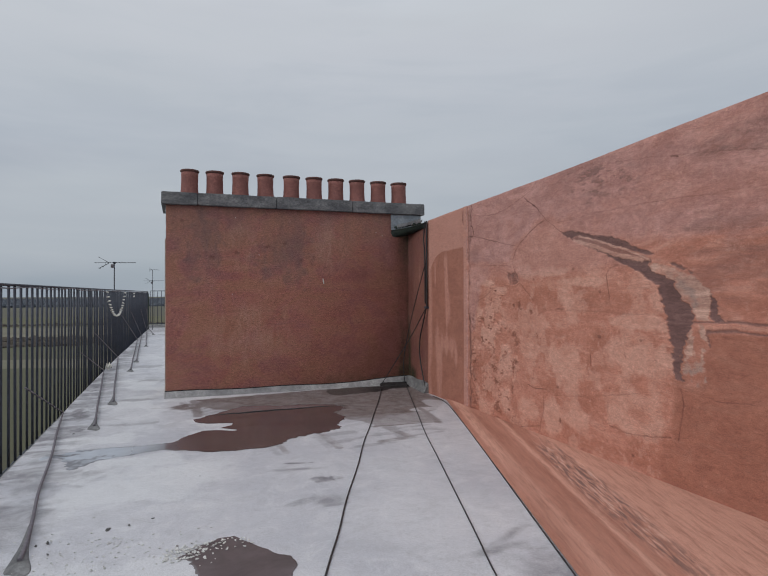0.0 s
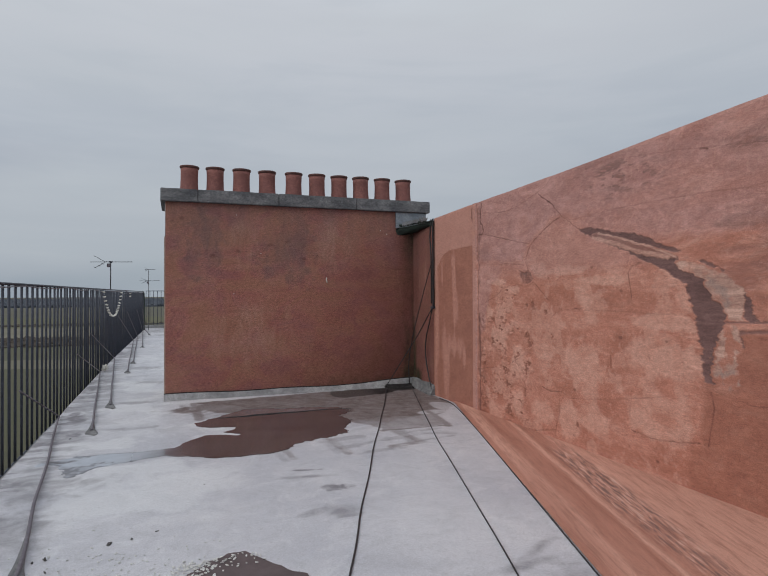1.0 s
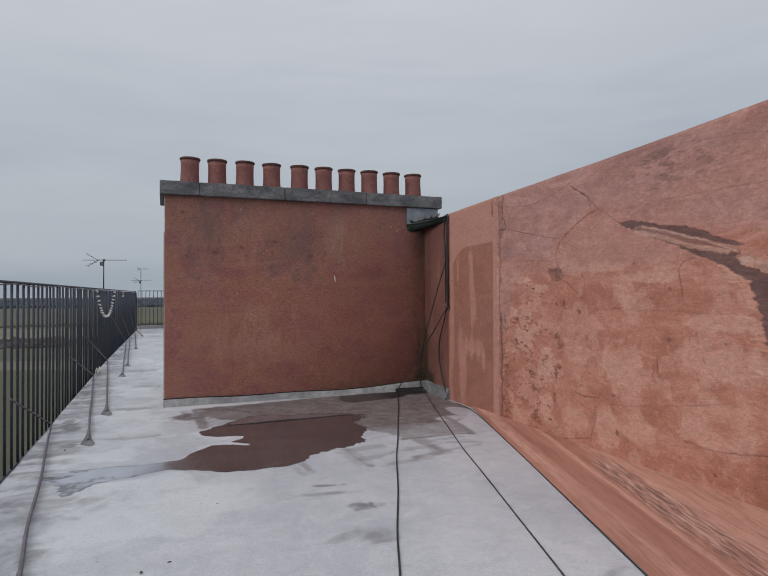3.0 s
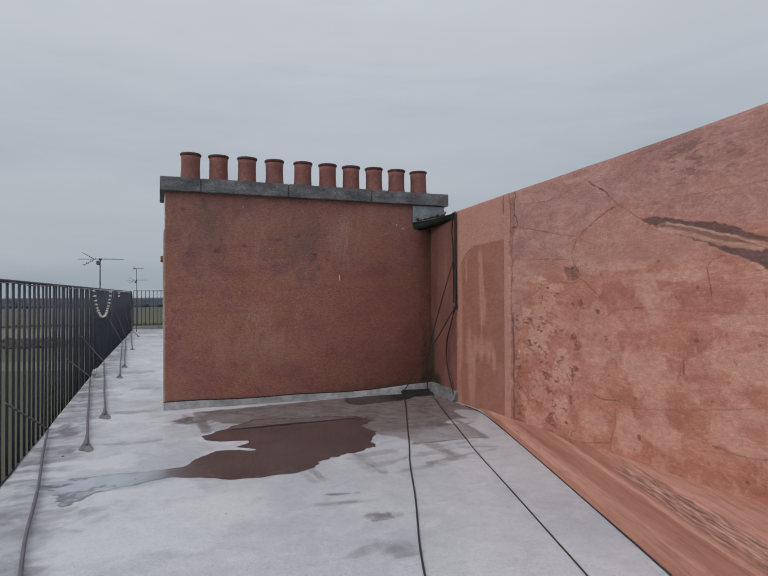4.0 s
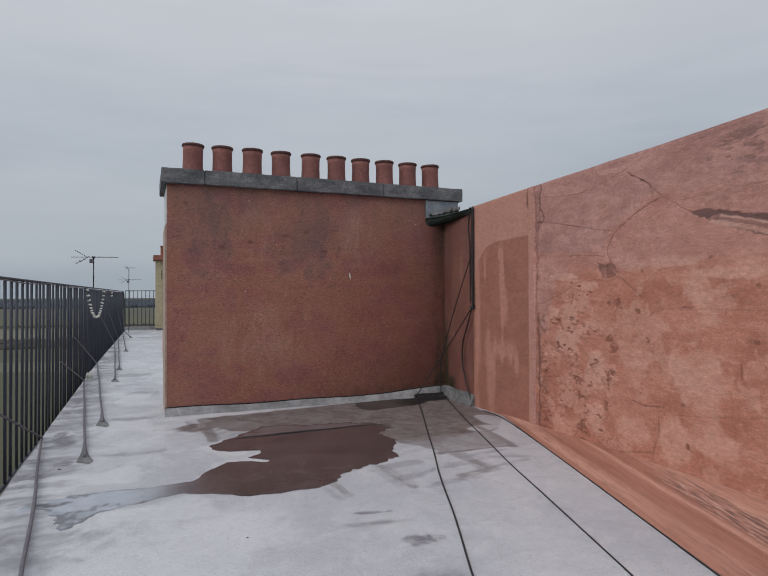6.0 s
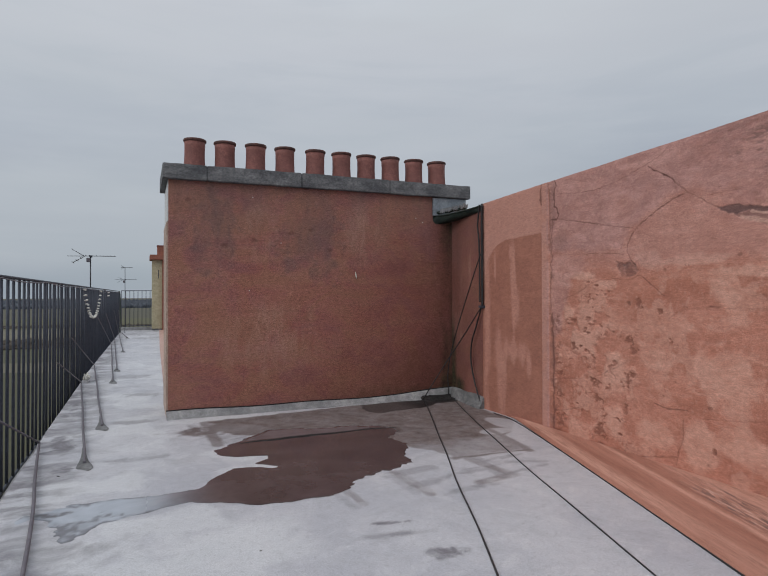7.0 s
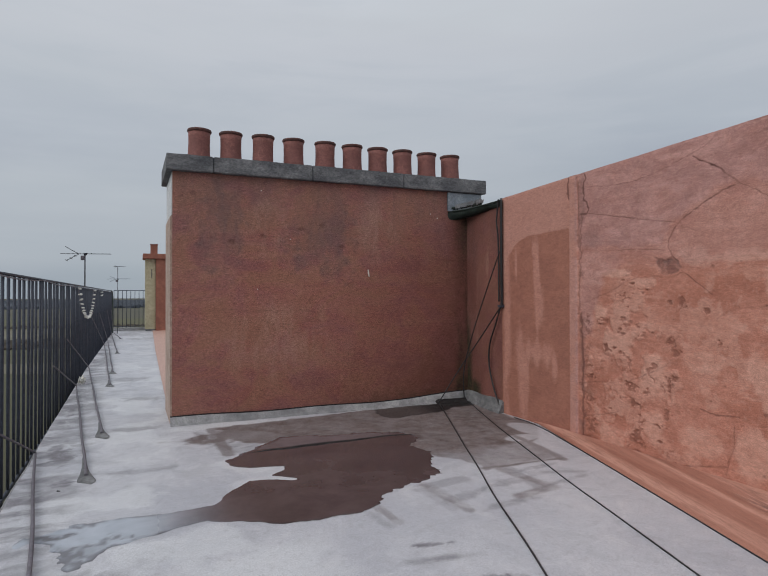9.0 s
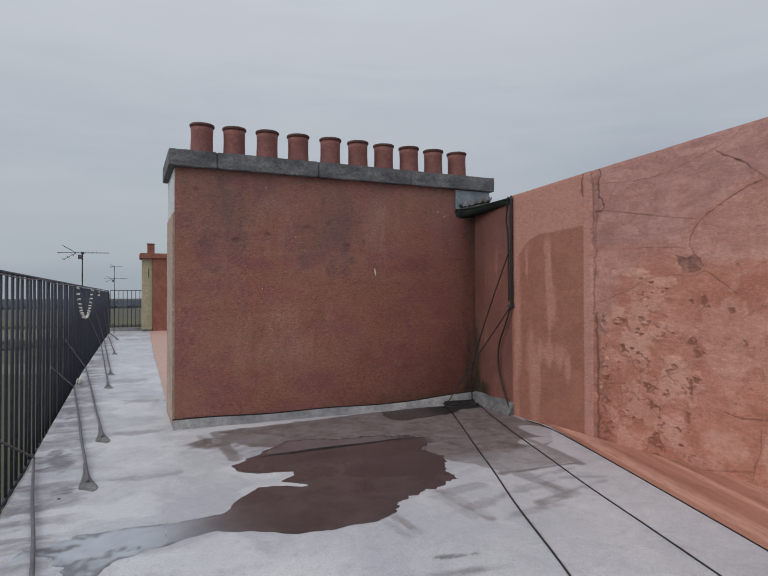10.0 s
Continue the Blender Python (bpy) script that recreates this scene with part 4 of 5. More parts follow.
    pale = pale * (1 - 0.7 * step(0.0, 0.5, blob(y, z, 3.74, 0.50, 0.20, 0.09) + ragged)) * step(2.6, 3.4, y)
    pale = np.maximum.reduce([pale, 0.75 * flake * step(0.50, 0.60, rough_field(y, z, 5.5, 5, 18)), 0.6 * step(0.53, 0.62, n2 + 0.10 * (n3 - 0.5)) * step(1.75, 1.55, z + 0.3 * (n1 - 0.5)) * step(3.4, 3.6, y) * step(6.5, 6.3, y), halo])
    pale = np.maximum(pale * (1 - 0.7 * pits), 0.55 * strip)
    washes = ((4.22, 0.95, 0.18, 0.33), (4.20, 1.43, 0.60, 0.10), (4.55, 1.57, 0.16, 0.07), (4.30, 0.12, 0.42, 0.10), (3.68, 0.20, 0.22, 0.14), (5.0, 1.46, 0.42, 0.13), (5.45, 1.28, 0.32, 0.22), (5.10, 0.95, 0.20, 0.20), (4.95, 0.56, 0.22, 0.09), (2.85, 1.43, 0.34, 0.11),
              (6.12, 0.40, 0.22, 0.14), (4.35, 0.45, 0.10, 0.16), (6.35, 0.62, 0.16, 0.14), (3.85, 1.44, 0.3, 0.06), (5.2, 0.62, 0.2, 0.07))
    rust = 0.55 * step(-0.15, 0.5, spots(y, z, washes, 0.9 * (n2 - 0.5) + 0.5 * (gl - 0.5)))
    rust = np.maximum.reduce([rust, 0.80 * step(-0.1, 0.4, area(y, z, ((3.4, 1.95), (2.0, 1.88), (2.0, 1.30), (2.95, 1.30), (3.05, 1.52), (3.2, 1.66), (3.5, 1.78))) + 1.0 * (layered - 0.5)), 0.35 * step(0.52, 0.66, layered) * step(2.3, 2.0, z) * step(4.2, 3.8, y) * step(1.4, 1.6, z)])
    rust = np.maximum(rust * (1 - 0.7 * np.clip(pale, 0, 1)), 0.75 * sore)
    # damp foot beyond the scar, and the damp panel by the wall's end with its pale drips
    low = step(3.42, 3.34, y + 0.07 * (n2 - 0.5) + 0.03 * (gl - 0.5) - 0.14 * step(0.45, 0.25, z)) * step(1.24, 1.20, z + 0.02 * (n2 - 0.5))
    low = low * (1 - 0.55 * inside(foot, 0.03)) * (0.97 + 0.5 * (layered - 0.5))
    rim = np.interp(y, (6.76, 7.13, 7.45, 7.60, 7.70, 7.82, 7.9), (2.097, 2.095, 2.085, 2.03, 1.98, 1.885, 1.6)) + 0.05 * (n2 - 0.5)
    panel = step(6.765, 6.785, y) * step(rim + 0.012, rim - 0.012, z)
    runs = np.maximum.reduce([blob(y, z, 7.29, 1.62, 0.055, 0.42), blob(y, z, 7.31, 1.92, 0.06, 0.10), blob(y, z, 7.25, 1.30, 0.10, 0.24), blob(y, z, 7.56, 0.50, 0.12, 0.58), blob(y, z, 7.30, 0.80, 0.24, 0.14), blob(y, z, 7.0, 0.66, 0.05, 0.18), blob(y, z, 7.66, 1.74, 0.03, 0.18), blob(y, z, 7.84, 0.9, 0.07, 1.1)])
    drips = rough_field(y * 3.2, z * 0.45, 4, 5, 19)
    lights = step(-0.25, 0.5, 0.8 * runs + 1.0 * (drips - 0.5) + 0.4 * (n2 - 0.5))
    damp_shade = np.maximum(low, panel * (1 - 0.95 * lights))
    pale = np.maximum(pale, 0.3 * step(6.86, 6.90, y) * (1 - panel))
    mauve = np.maximum(mauve, 0.5 * step(6.78, 6.82, y) * (1 - panel))
    seam = step(6.645, 6.665, y) * step(6.775, 6.755, y)
    pale = np.maximum(pale, 0.55 * seam * (0.5 + 0.5 * step(0.35, 0.6, n2)))
    mauve = np.maximum(mauve, 0.9 * seam * step(0.3, 0.6, n2 + 0.1))
    murk = np.maximum(murk, 0.5 * step(6.54, 6.57, y) * step(6.655, 6.64, y) * step(0.40, 0.58, n2 + 0.3 * (gl - 0.5)))
    x = WALL_X - 0.010 * (n1 - 0.5) - 0.008 * (n2 - 0.5) * (0.4 + flake) - 0.010 * seam + 0.005 * bare + 0.002 * grey + 0.0015 * crack + 0.007 * pits + 0.008 * hollow - 0.011 * pale * flake - 0.006 * halo
    x = np.where(z > top - 0.03, x + 0.004 * step(-0.03, 0, z - top), x)
    mesh = grid_mesh("wall_face", np.stack([x, y, z], -1), len(vs), len(ys), dict(bare=bare, grey=grey, slate=slate, crack=crack, pale=pale, mauve=mauve, murk=murk, rust=rust, damp_shade=damp_shade, even=even), flip=True)
    wall = tagged(link("wall_east", mesh, M_WALL), "tall salmon-rendered wall, cracked, stained and patched", "wall", kind="structure")
    # the body behind the coat and the sloping top
    bm = bmesh.new()
    cs = []
    for yy in (-4.0, 0.0, 2.63, 3.26, 4.33, 5.09, 6.58, 7.93):
        t = float(wall_top(yy))
        cs.append([bm.verts.new(p) for p in ((3.54, yy, -0.05), (3.54, yy, t - 0.004), (3.80, yy, t - 0.02), (3.80, yy, -0.05))])
    for a, b in zip(cs, cs[1:]):
        for k in range(4):
            bm.faces.new((a[k], a[(k + 1) % 4], b[(k + 1) % 4], b[k]))
    bm.faces.new(cs[0]), bm.faces.new(cs[-1][::-1])
    bmesh.ops.recalc_face_normals(bm, faces=bm.faces)
    part("core", bm, M_BRICK, wall)
    # the short darker length between the wall's end and the stack
    ys, vs = np.linspace(7.93, 8.76, 50), np.linspace(0, 1, 110)
    y, v = np.meshgrid(ys, vs)
    z = v * 2.55
    n = rough_field(y, z, 5, 4, 31)
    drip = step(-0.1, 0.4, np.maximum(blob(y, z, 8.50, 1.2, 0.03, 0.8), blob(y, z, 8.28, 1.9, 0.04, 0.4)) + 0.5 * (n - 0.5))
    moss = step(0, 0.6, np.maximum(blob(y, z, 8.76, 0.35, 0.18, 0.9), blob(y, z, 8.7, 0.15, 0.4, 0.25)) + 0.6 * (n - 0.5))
    # painted shade: darker towards the gutter above and the stack corner
    soot_shade = 0.6 * step(1.6, 2.5, z) + 0.5 * step(8.25, 8.7, y) + 0.25
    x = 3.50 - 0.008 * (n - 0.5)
    # the last field carries more of that corner shade in its colour
    mesh = grid_mesh("wall_return", np.stack([x, y, z], -1), len(vs), len(ys), dict(soot_shade=soot_shade, pale=drip, moss=moss, crack=0 * y, damp_shade=0.75 + 0.25 * step(8.2, 8.7, y)), flip=True)
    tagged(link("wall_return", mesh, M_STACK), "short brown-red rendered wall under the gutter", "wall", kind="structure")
    tagged(part("wall_return_core", box((3.52, 7.935, 0), (3.80, 8.74, 2.55), 0.004), M_BRICK, None), "backing of the short wall beside the stack", "wall", kind="structure")


# ---- chimney stack ----
SX0, SX1, SY0, SY1, ST = -0.17, 3.70, 8.75, 9.72, 2.775


def make_stack():
    stack = thing("chimney_stack", "long brown-red rendered chimney stack with a grey concrete cap", "chimney stack", (1.76, 9.23, 0))
    local = Matrix.Translation((-1.76, -9.23, 0))
    # front face with its weathering and the corner's painted shade
    xs, zs = np.linspace(SX0, SX1, 240), np.linspace(0.02, ST, 170)
    x, z = np.meshgrid(xs, zs)
    n1, n2, n3 = rough_field(x, z, 2.0, 5, 21), rough_field(x, z, 8.0, 4, 22), rough_field(x * 1.6, z * 0.5, 3, 5, 23)
    soot_shade = step(1.6, 2.7, z + 1.3 * (n3 - 0.5)) * 0.55
    soot_shade = np.maximum(soot_shade, step(0, 0.5, blob(x, z, 0.36, 2.3, 0.34, 0.6) + 1.3 * (n2 - 0.5)) * 0.8)
    soot_shade = np.maximum(soot_shade, step(0, 0.5, blob(x, z, 1.5, 2.15, 0.55, 0.6) + 1.3 * (n2 - 0.5)) * 0.7)
    # shade painted in towards the wall's corner
    soot_shade = np.maximum(soot_shade, 0.35 * step(2.9, 3.45, x + 0.4 * (n3 - 0.5)) * step(1.2, 2.4, z))
    soot_shade = np.maximum(soot_shade, 0.5 * step(0.35, 0.05, z) * n1)
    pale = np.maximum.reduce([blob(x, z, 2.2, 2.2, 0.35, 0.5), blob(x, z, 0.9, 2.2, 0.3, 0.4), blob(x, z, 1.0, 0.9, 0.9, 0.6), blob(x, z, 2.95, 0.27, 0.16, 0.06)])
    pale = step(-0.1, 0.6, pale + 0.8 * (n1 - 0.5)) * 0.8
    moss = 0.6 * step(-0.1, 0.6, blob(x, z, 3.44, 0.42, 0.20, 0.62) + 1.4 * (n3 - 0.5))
    # dark shade painted beneath the gutter
    soot_shade = np.maximum(soot_shade, 0.9 * step(3.30, 3.48, x + 0.1 * (n2 - 0.5)) * step(1.3, 2.4, z))
    # mossy foot, with a painted strip of shade up the corner
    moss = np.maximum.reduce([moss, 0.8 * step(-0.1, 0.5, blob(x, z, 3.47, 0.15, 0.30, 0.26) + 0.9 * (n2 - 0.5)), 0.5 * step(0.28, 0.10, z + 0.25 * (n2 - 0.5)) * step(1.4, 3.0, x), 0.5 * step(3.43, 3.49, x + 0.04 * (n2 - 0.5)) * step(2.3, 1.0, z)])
    # the gutter's shade again, painted in the moss colour
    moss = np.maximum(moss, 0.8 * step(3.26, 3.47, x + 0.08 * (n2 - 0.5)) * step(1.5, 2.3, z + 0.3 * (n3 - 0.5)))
    crack = np.zeros_like(x)
    for line in (((-0.1, 1.27), (0.8, 1.25), (1.5, 1.24)), ((1.85, 1.85), (2.5, 1.93), (3.3, 1.87)), ((1.2, 1.52), (2.0, 1.58), (3.2, 1.60)), ((1.15, 1.97), (1.5, 1.92)), ((1.3, 1.13), (1.7, 1.11))):
        crack = np.maximum(crack, (0.85 if line[0][0] > 1.8 else 0.4) * step(0.02, 0.005, stroke(x, z + 0.05 * (n2 - 0.5), line)) * step(0.36, 0.58, n1))
    for cx, cz in ((0.45, 2.02), (0.05, 2.55), (1.25, 2.2), (1.5, 2.25), (1.75, 2.0), (0.8, 2.1)):
        crack = np.maximum(crack, step(0, 0.5, blob(x, z, cx, cz, 0.05, 0.035) + 0.6 * (n2 - 0.5)))
    y = SY0 - 0.008 * (n1 - 0.5) - 0.006 * (n2 - 0.5) + 0.006 * crack
    # corner shade painted in, growing to the right and downwards, with staining
    damp_shade = 0.86 * step(1.2, 3.4, x + 1.0 * (n1 - 0.5)) * step(2.8, 1.4, z + 0.6 * (n3 - 0.5)) + 0.20 * step(1.1, 0.2, z + 0.6 * (n3 - 0.5))
    damp_shade = np.maximum(damp_shade, step(3.0, 3.40, x))
    damp_shade = np.maximum(damp_shade, 0.55 * step(0.62, 0.30, z + 0.5 * (n1 - 0.5)) * step(0.6, 1.8, x))
    mesh = grid_mesh("front_face", np.stack([x, y, z], -1), len(zs), len(xs), dict(soot_shade=soot_shade, pale=pale, moss=moss, crack=crack, damp_shade=damp_shade))
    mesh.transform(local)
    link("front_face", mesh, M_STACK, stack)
    bm = box((SX0 + 0.004, SY0 + 0.012, 0.02), (SX1, SY1, ST), 0.012)
    bm.transform(local)
    part("body", bm, M_BRICK, stack)
    # the lower west side carries a thicker coat; its paleness is painted-in skylight
    bm = box((SX0 - 0.018, SY0 + 0.05, 0.03), (SX0 + 0.02, SY1 - 0.02, 2.30), 0.01)
    bm.transform(local)
    part("side_coat", bm, M_SIDE, stack, "thicker salmon coat on the side, skylight paled into its colour")
    # thin whitish plate that paints skylight on the upper west side
    bm = box((SX0 - 0.007, SY0 + 0.03, 2.302), (SX0 + 0.02, SY1 - 0.02, ST - 0.008), 0.004)
    bm.transform(local)
    part("skylit_side_strip", bm, M_PALE, stack, "whitish strip under the cap, painted skylight on the stack's side")
    # concrete cap in four cast lengths, with butt joints
    joints = (-0.235, 0.25, 1.37, 2.55, 3.765)
    for a, b in zip(joints, joints[1:]):
        bm = box((a + 0.0015, SY0 - 0.062, ST - 0.005), (b - 0.0015, SY1 + 0.06, 2.948), 0.008)
        bmesh.ops.subdivide_edges(bm, edges=[e for e in bm.edges if abs((e.verts[0].co - e.verts[1].co).x) > 0.3], cuts=14)
        for v in bm.verts:
            v.co += 0.008 * noise.noise_vector(v.co * 6) * Vector((0.2, 1, 0.7))
        bm.transform(local)
        part("cap_slab", bm, M_CAP, stack)
    # mortar skirt at the foot
    pts = []
    for k in range(81):
        f = k / 80
        xx = SX0 - 0.02 + (3.49 - SX0) * f
        top = 0.135 + 0.05 * step(0.75, 1.0, f) + 0.006 * math.sin(17 * f) - 0.012 * math.sin(math.pi * f)
        pts.append((xx, float(top), 0.10 + 0.03 * float(speck(f * 14, 3.0))))
    bm = bmesh.new()
    rows = []
    for xx, top, out in pts:
        rows.append([bm.verts.new(Vector(p) + Vector((-1.76, -9.23, 0))) for p in
                     ((xx, SY0 + 0.02, top), (xx, SY0 - 0.025, top - 0.003), (xx, SY0 - 0.045, top - 0.02), (xx, SY0 - 0.06, 0.075), (xx, SY0 - out, 0.045), (xx, SY0 - out - 0.03, 0.02))])
    for a, b in zip(rows, rows[1:]):
        for k in range(5):
            bm.faces.new((a[k], a[k + 1], b[k + 1], b[k])).smooth = True
    part("mortar_skirt", bm, M_KERB, stack, "pale grey mortar skirt")
    # black tube added in place of the dark gap between coat and skirt
    joint = tube([(x - 1.76, SY0 - 0.012 - 9.23, z + 0.004) for x, z, _ in pts], 0.007, 6)
    part("dark_gap_strip", joint, M_TAR, stack, "black strip for the dark gap above the mortar skirt")
    bm = tube([(2.085 - 1.76, SY0 - 0.008 - 9.23, 1.745), (2.09 - 1.76, SY0 - 0.010 - 9.23, 1.70), (2.10 - 1.76, SY0 - 0.009 - 9.23, 1.655)], [0.004, 0.010, 0.005], 6, 1)
    part("lime_drip", bm, M_WHITE, stack, "white lime drip")
    for x, z in ((0.78, 2.62), (1.12, 2.08), (3.05, 2.42), (2.95, 2.47), (0.74, 1.5)):
        bm = bmesh.new()
        bmesh.ops.create_icosphere(bm, subdivisions=1, radius=0.007)
        bm.transform(Matrix.Translation((x - 1.76, SY0 - 0.006 - 9.23, z)))
        part("lime_fleck", bm, M_WHITE, stack)
    # lead sheet under the cap's end
    bm = box((3.20, SY0 - 0.022, 2.52), (SX1 + 0.012, SY0 + 0.03, 2.765), 0.004)
    bm.transform(local)
    lead = part("lead_flashing", bm, M_LEAD, stack, "dull grey lead flashing with torn mossy edge")
    bm = bmesh.new()
    for k in range(16):
        f = k / 15
        b2 = bmesh.ops.create_icosphere(bm, subdivisions=1, radius=0.020 + 0.012 * random.random())
        for v in b2["verts"]:
            v.co = Vector((v.co.x * 1.4, v.co.y * 0.6, v.co.z * 0.7))
            v.co += Vector((3.28 + 0.40 * f + 0.01 * random.random() - 1.76, SY0 - 0.03 - 9.23, 2.555 + 0.08 * f + 0.012 * random.random()))
    part("torn_edge", bm, M_GUTTER, lead, "dark mossy mortar")
    bm = bmesh.new()
    for k in range(34):
        f = random.random()
        b2 = bmesh.ops.create_icosphere(bm, subdivisions=1, radius=0.008 + 0.012 * random.random())
        for v in b2["verts"]:
            v.co = Vector((v.co.x * 1.6, v.co.y * 0.7, v.co.z * 0.6))
            v.co += Vector((3.30 + 0.40 * f - 1.76, SY0 - 0.058 - 9.23, 2.548 + 0.10 * f + 0.065 * random.random()))
    part("mortar_crumbs", bm, M_KERB, lead, "pale broken mortar crumbs")
    return stack


def make_pots():
    pot = thing("chimney_pot", "round terracotta chimney pot with a sooty rolled rim", "chimney pot", group="chimney pots on the stack")
    shade = lathe([(0.134, 0.0), (0.131, 0.06), (0.124, 0.14), (0.121, 0.24), (0.122, 0.33), (0.126, 0.388), (0.108, 0.388), (0.100, 0.30), (0.100, 0.02)], 36)
    part("body", shade, M_POT, pot)
    rim = lathe([(0.124, 0.378), (0.133, 0.386), (0.138, 0.396), (0.138, 0.408), (0.132, 0.417), (0.114, 0.419), (0.104, 0.41), (0.102, 0.37)], 36)
    part("rim", rim, M_RIM, pot, "soot-blackened rim")
    bed = lathe([(0.172, -0.004), (0.160, 0.012), (0.138, 0.028), (0.124, 0.034)], 28)
    part("mortar_bed", bed, M_KERB, pot, "pale mortar fillet")
    places = (0.149, 0.517, 0.894, 1.283, 1.686, 2.058, 2.42, 2.78, 3.147, 3.52)
    for k, x in enumerate(places):
        m = Matrix.Translation((x, 9.22 + 0.01 * math.sin(k * 2.4), 2.948)) @ Euler((radians(0.7 * math.sin(k * 3.1)), radians(0.9 * math.cos(k * 1.7)), k * 1.3)).to_matrix().to_4x4()
        if k == 0:
            pot.matrix_basis = m
        else:
            copy_thing(pot, m)


def make_wall_kerb():
    bm = bmesh.new()
    rows = []
    for k in range(31):
        f = k / 30
        y = 8.74 - 0.83 * f
        top = 0.185 - 0.012 * f + 0.006 * math.sin(11 * f)
        rows.append([bm.verts.new(p) for p in ((3.52, y, top), (3.465, y, top - 0.004), (3.448, y, top - 0.025), (3.435, y, 0.08), (3.40, y, 0.03), (3.40, y, 0.0), (3.52, y, 0.0))])
    for a, b in zip(rows, rows[1:]):
        for k in range(6):
            bm.faces.new((a[k], a[k + 1], b[k + 1], b[k])).smooth = True
    bm.faces.new(rows[-1])
    tagged(part("wall_skirt", bm, M_MORTAR, None), "grey mortar skirt along the short wall's foot", "wall skirt", kind="structure")


def make_gutter():
    g = thing("gutter", "short mossy dark green gutter above the wall return", "gutter", (3.5, 8.4, 2.50))
    prof = [(-0.10, 0.05), (-0.105, 0.0), (-0.085, -0.045), (-0.04, -0.06), (0.02, -0.055), (0.03, 0.05)]
    bm = bmesh.new()
    rows = []
    for y, x, dz, size in ((-0.46, 0.02, 0.030, 0.5), (-0.2, 0.02, 0.016, 0.58), (0.0, 0.0, 0.004, 0.68), (0.22, -0.04, -0.012, 0.85), (0.33, -0.13, -0.026, 1.0), (0.36, -0.24, -0.042, 0.9)):
        rows.append([bm.verts.new((x + size * px, y, dz + size * pz)) for px, pz in prof])
    for a, b in zip(rows, rows[1:]):
        for k in range(len(prof) - 1):
            bm.faces.new((a[k], a[k + 1], b[k + 1], b[k])).smooth = True
    bmesh.ops.solidify(bm, geom=bm.faces[:], thickness=0.006)
    part("trough", bm, M_GUTTER, g)
    part("rolled_lip", tube([(-0.035, -0.46, 0.056), (-0.068, 0.0, 0.040), (-0.125, 0.22, 0.032), (-0.23, 0.31, 0.02)], 0.009, 8, 2), M_GUTTER, g)


def make_cables():
    zc = 0.03
    runs = (("floor_cable", "thin black cable lying across the wet roof", 0.0062, [(0.30, 1.6, zc), (0.55, 2.5, zc), (0.75, 3.06, zc), (0.93, 3.5, zc), (1.12, 4.0, zc), (1.33, 4.5, zc), (1.47, 4.86, zc), (1.74, 5.55, zc), (2.02, 6.2, zc), (2.28, 6.85, zc), (2.62, 7.65, zc), (2.97, 8.55, zc + 0.03)]),
            ("floor_cable", "thin black cable lying straight across the roof", 0.0050, [(1.26, 1.6, zc), (1.57, 2.72, zc), (1.70, 3.15, zc), (1.93, 3.91, zc), (2.225, 4.92, zc), (2.43, 5.60, zc), (2.67, 6.35, zc), (3.0, 7.35, zc), (3.36, 8.52, zc + 0.05)]),
            ("edge_cable", "thin black cable along the painted strip's edge", 0.0048, [(1.55, 1.3, zc), (2.03, 2.8, zc), (2.35, 3.8, zc), (2.74, 5.02, zc), (3.12, 6.2, zc), (3.44, 7.25, zc), (3.40, 7.6, zc + 0.01)]))
    for name, label, r, pts in runs:
        pts = [(x + 0.006 * math.sin(y * 4.1), y, z + r) for x, y, z in pts]
        tagged(part(name, tube(pts, r, 6, 3), M_CABLE, None), label, "cable", group="cables on the roof")
    bundle = thing("wall_cables", "bundle of black cables hanging down the wall's corner", "cables", (3.46, 7.92, 1.5))
    for dx, dy, r, pts in ((0, 0.0, 0.013, [(0, 2.575), (0, 2.2), (0.005, 1.8), (0, 1.27)]), (-0.012, 0.035, 0.010, [(0.0, 2.57), (0.03, 2.4), (0.05, 2.3), (0.01, 2.15), (0, 1.8), (0.0, 1.35)]), (-0.006, -0.02, 0.009, [(0, 2.575), (0.0, 1.9), (-0.004, 1.3)]),
                           (-0.01, 0.0, 0.010, [(0.0, 1.30), (0.12, 1.05), (0.24, 0.85), (0.27, 0.60), (0.18, 0.35), (0.08, 0.17), (0.0, 0.07)])):
        part("cable", tube([(dx, dy + p, z - 1.5) for p, z in pts], r, 6, 2), M_CABLE, bundle)
    part("slack_cable", tube([(-0.02, 0.0, 0.45), (-0.06, 0.22, 0.0), (-0.09, 0.50, -0.55), (-0.10, 0.72, -1.05), (-0.07, 0.74, -1.40)], 0.007, 6, 2), M_CABLE, bundle)
    part("slack_cable", tube([(-0.02, 0.0, -0.22), (-0.10, 0.36, -0.65), (-0.24, 0.55, -0.98), (-0.49, 0.66, -1.42)], 0.007, 6, 2), M_CABLE, bundle)
    part("clip", box((-0.025, -0.035, -0.22), (0.02, 0.05, -0.19), 0.004), M_STEEL, bundle)


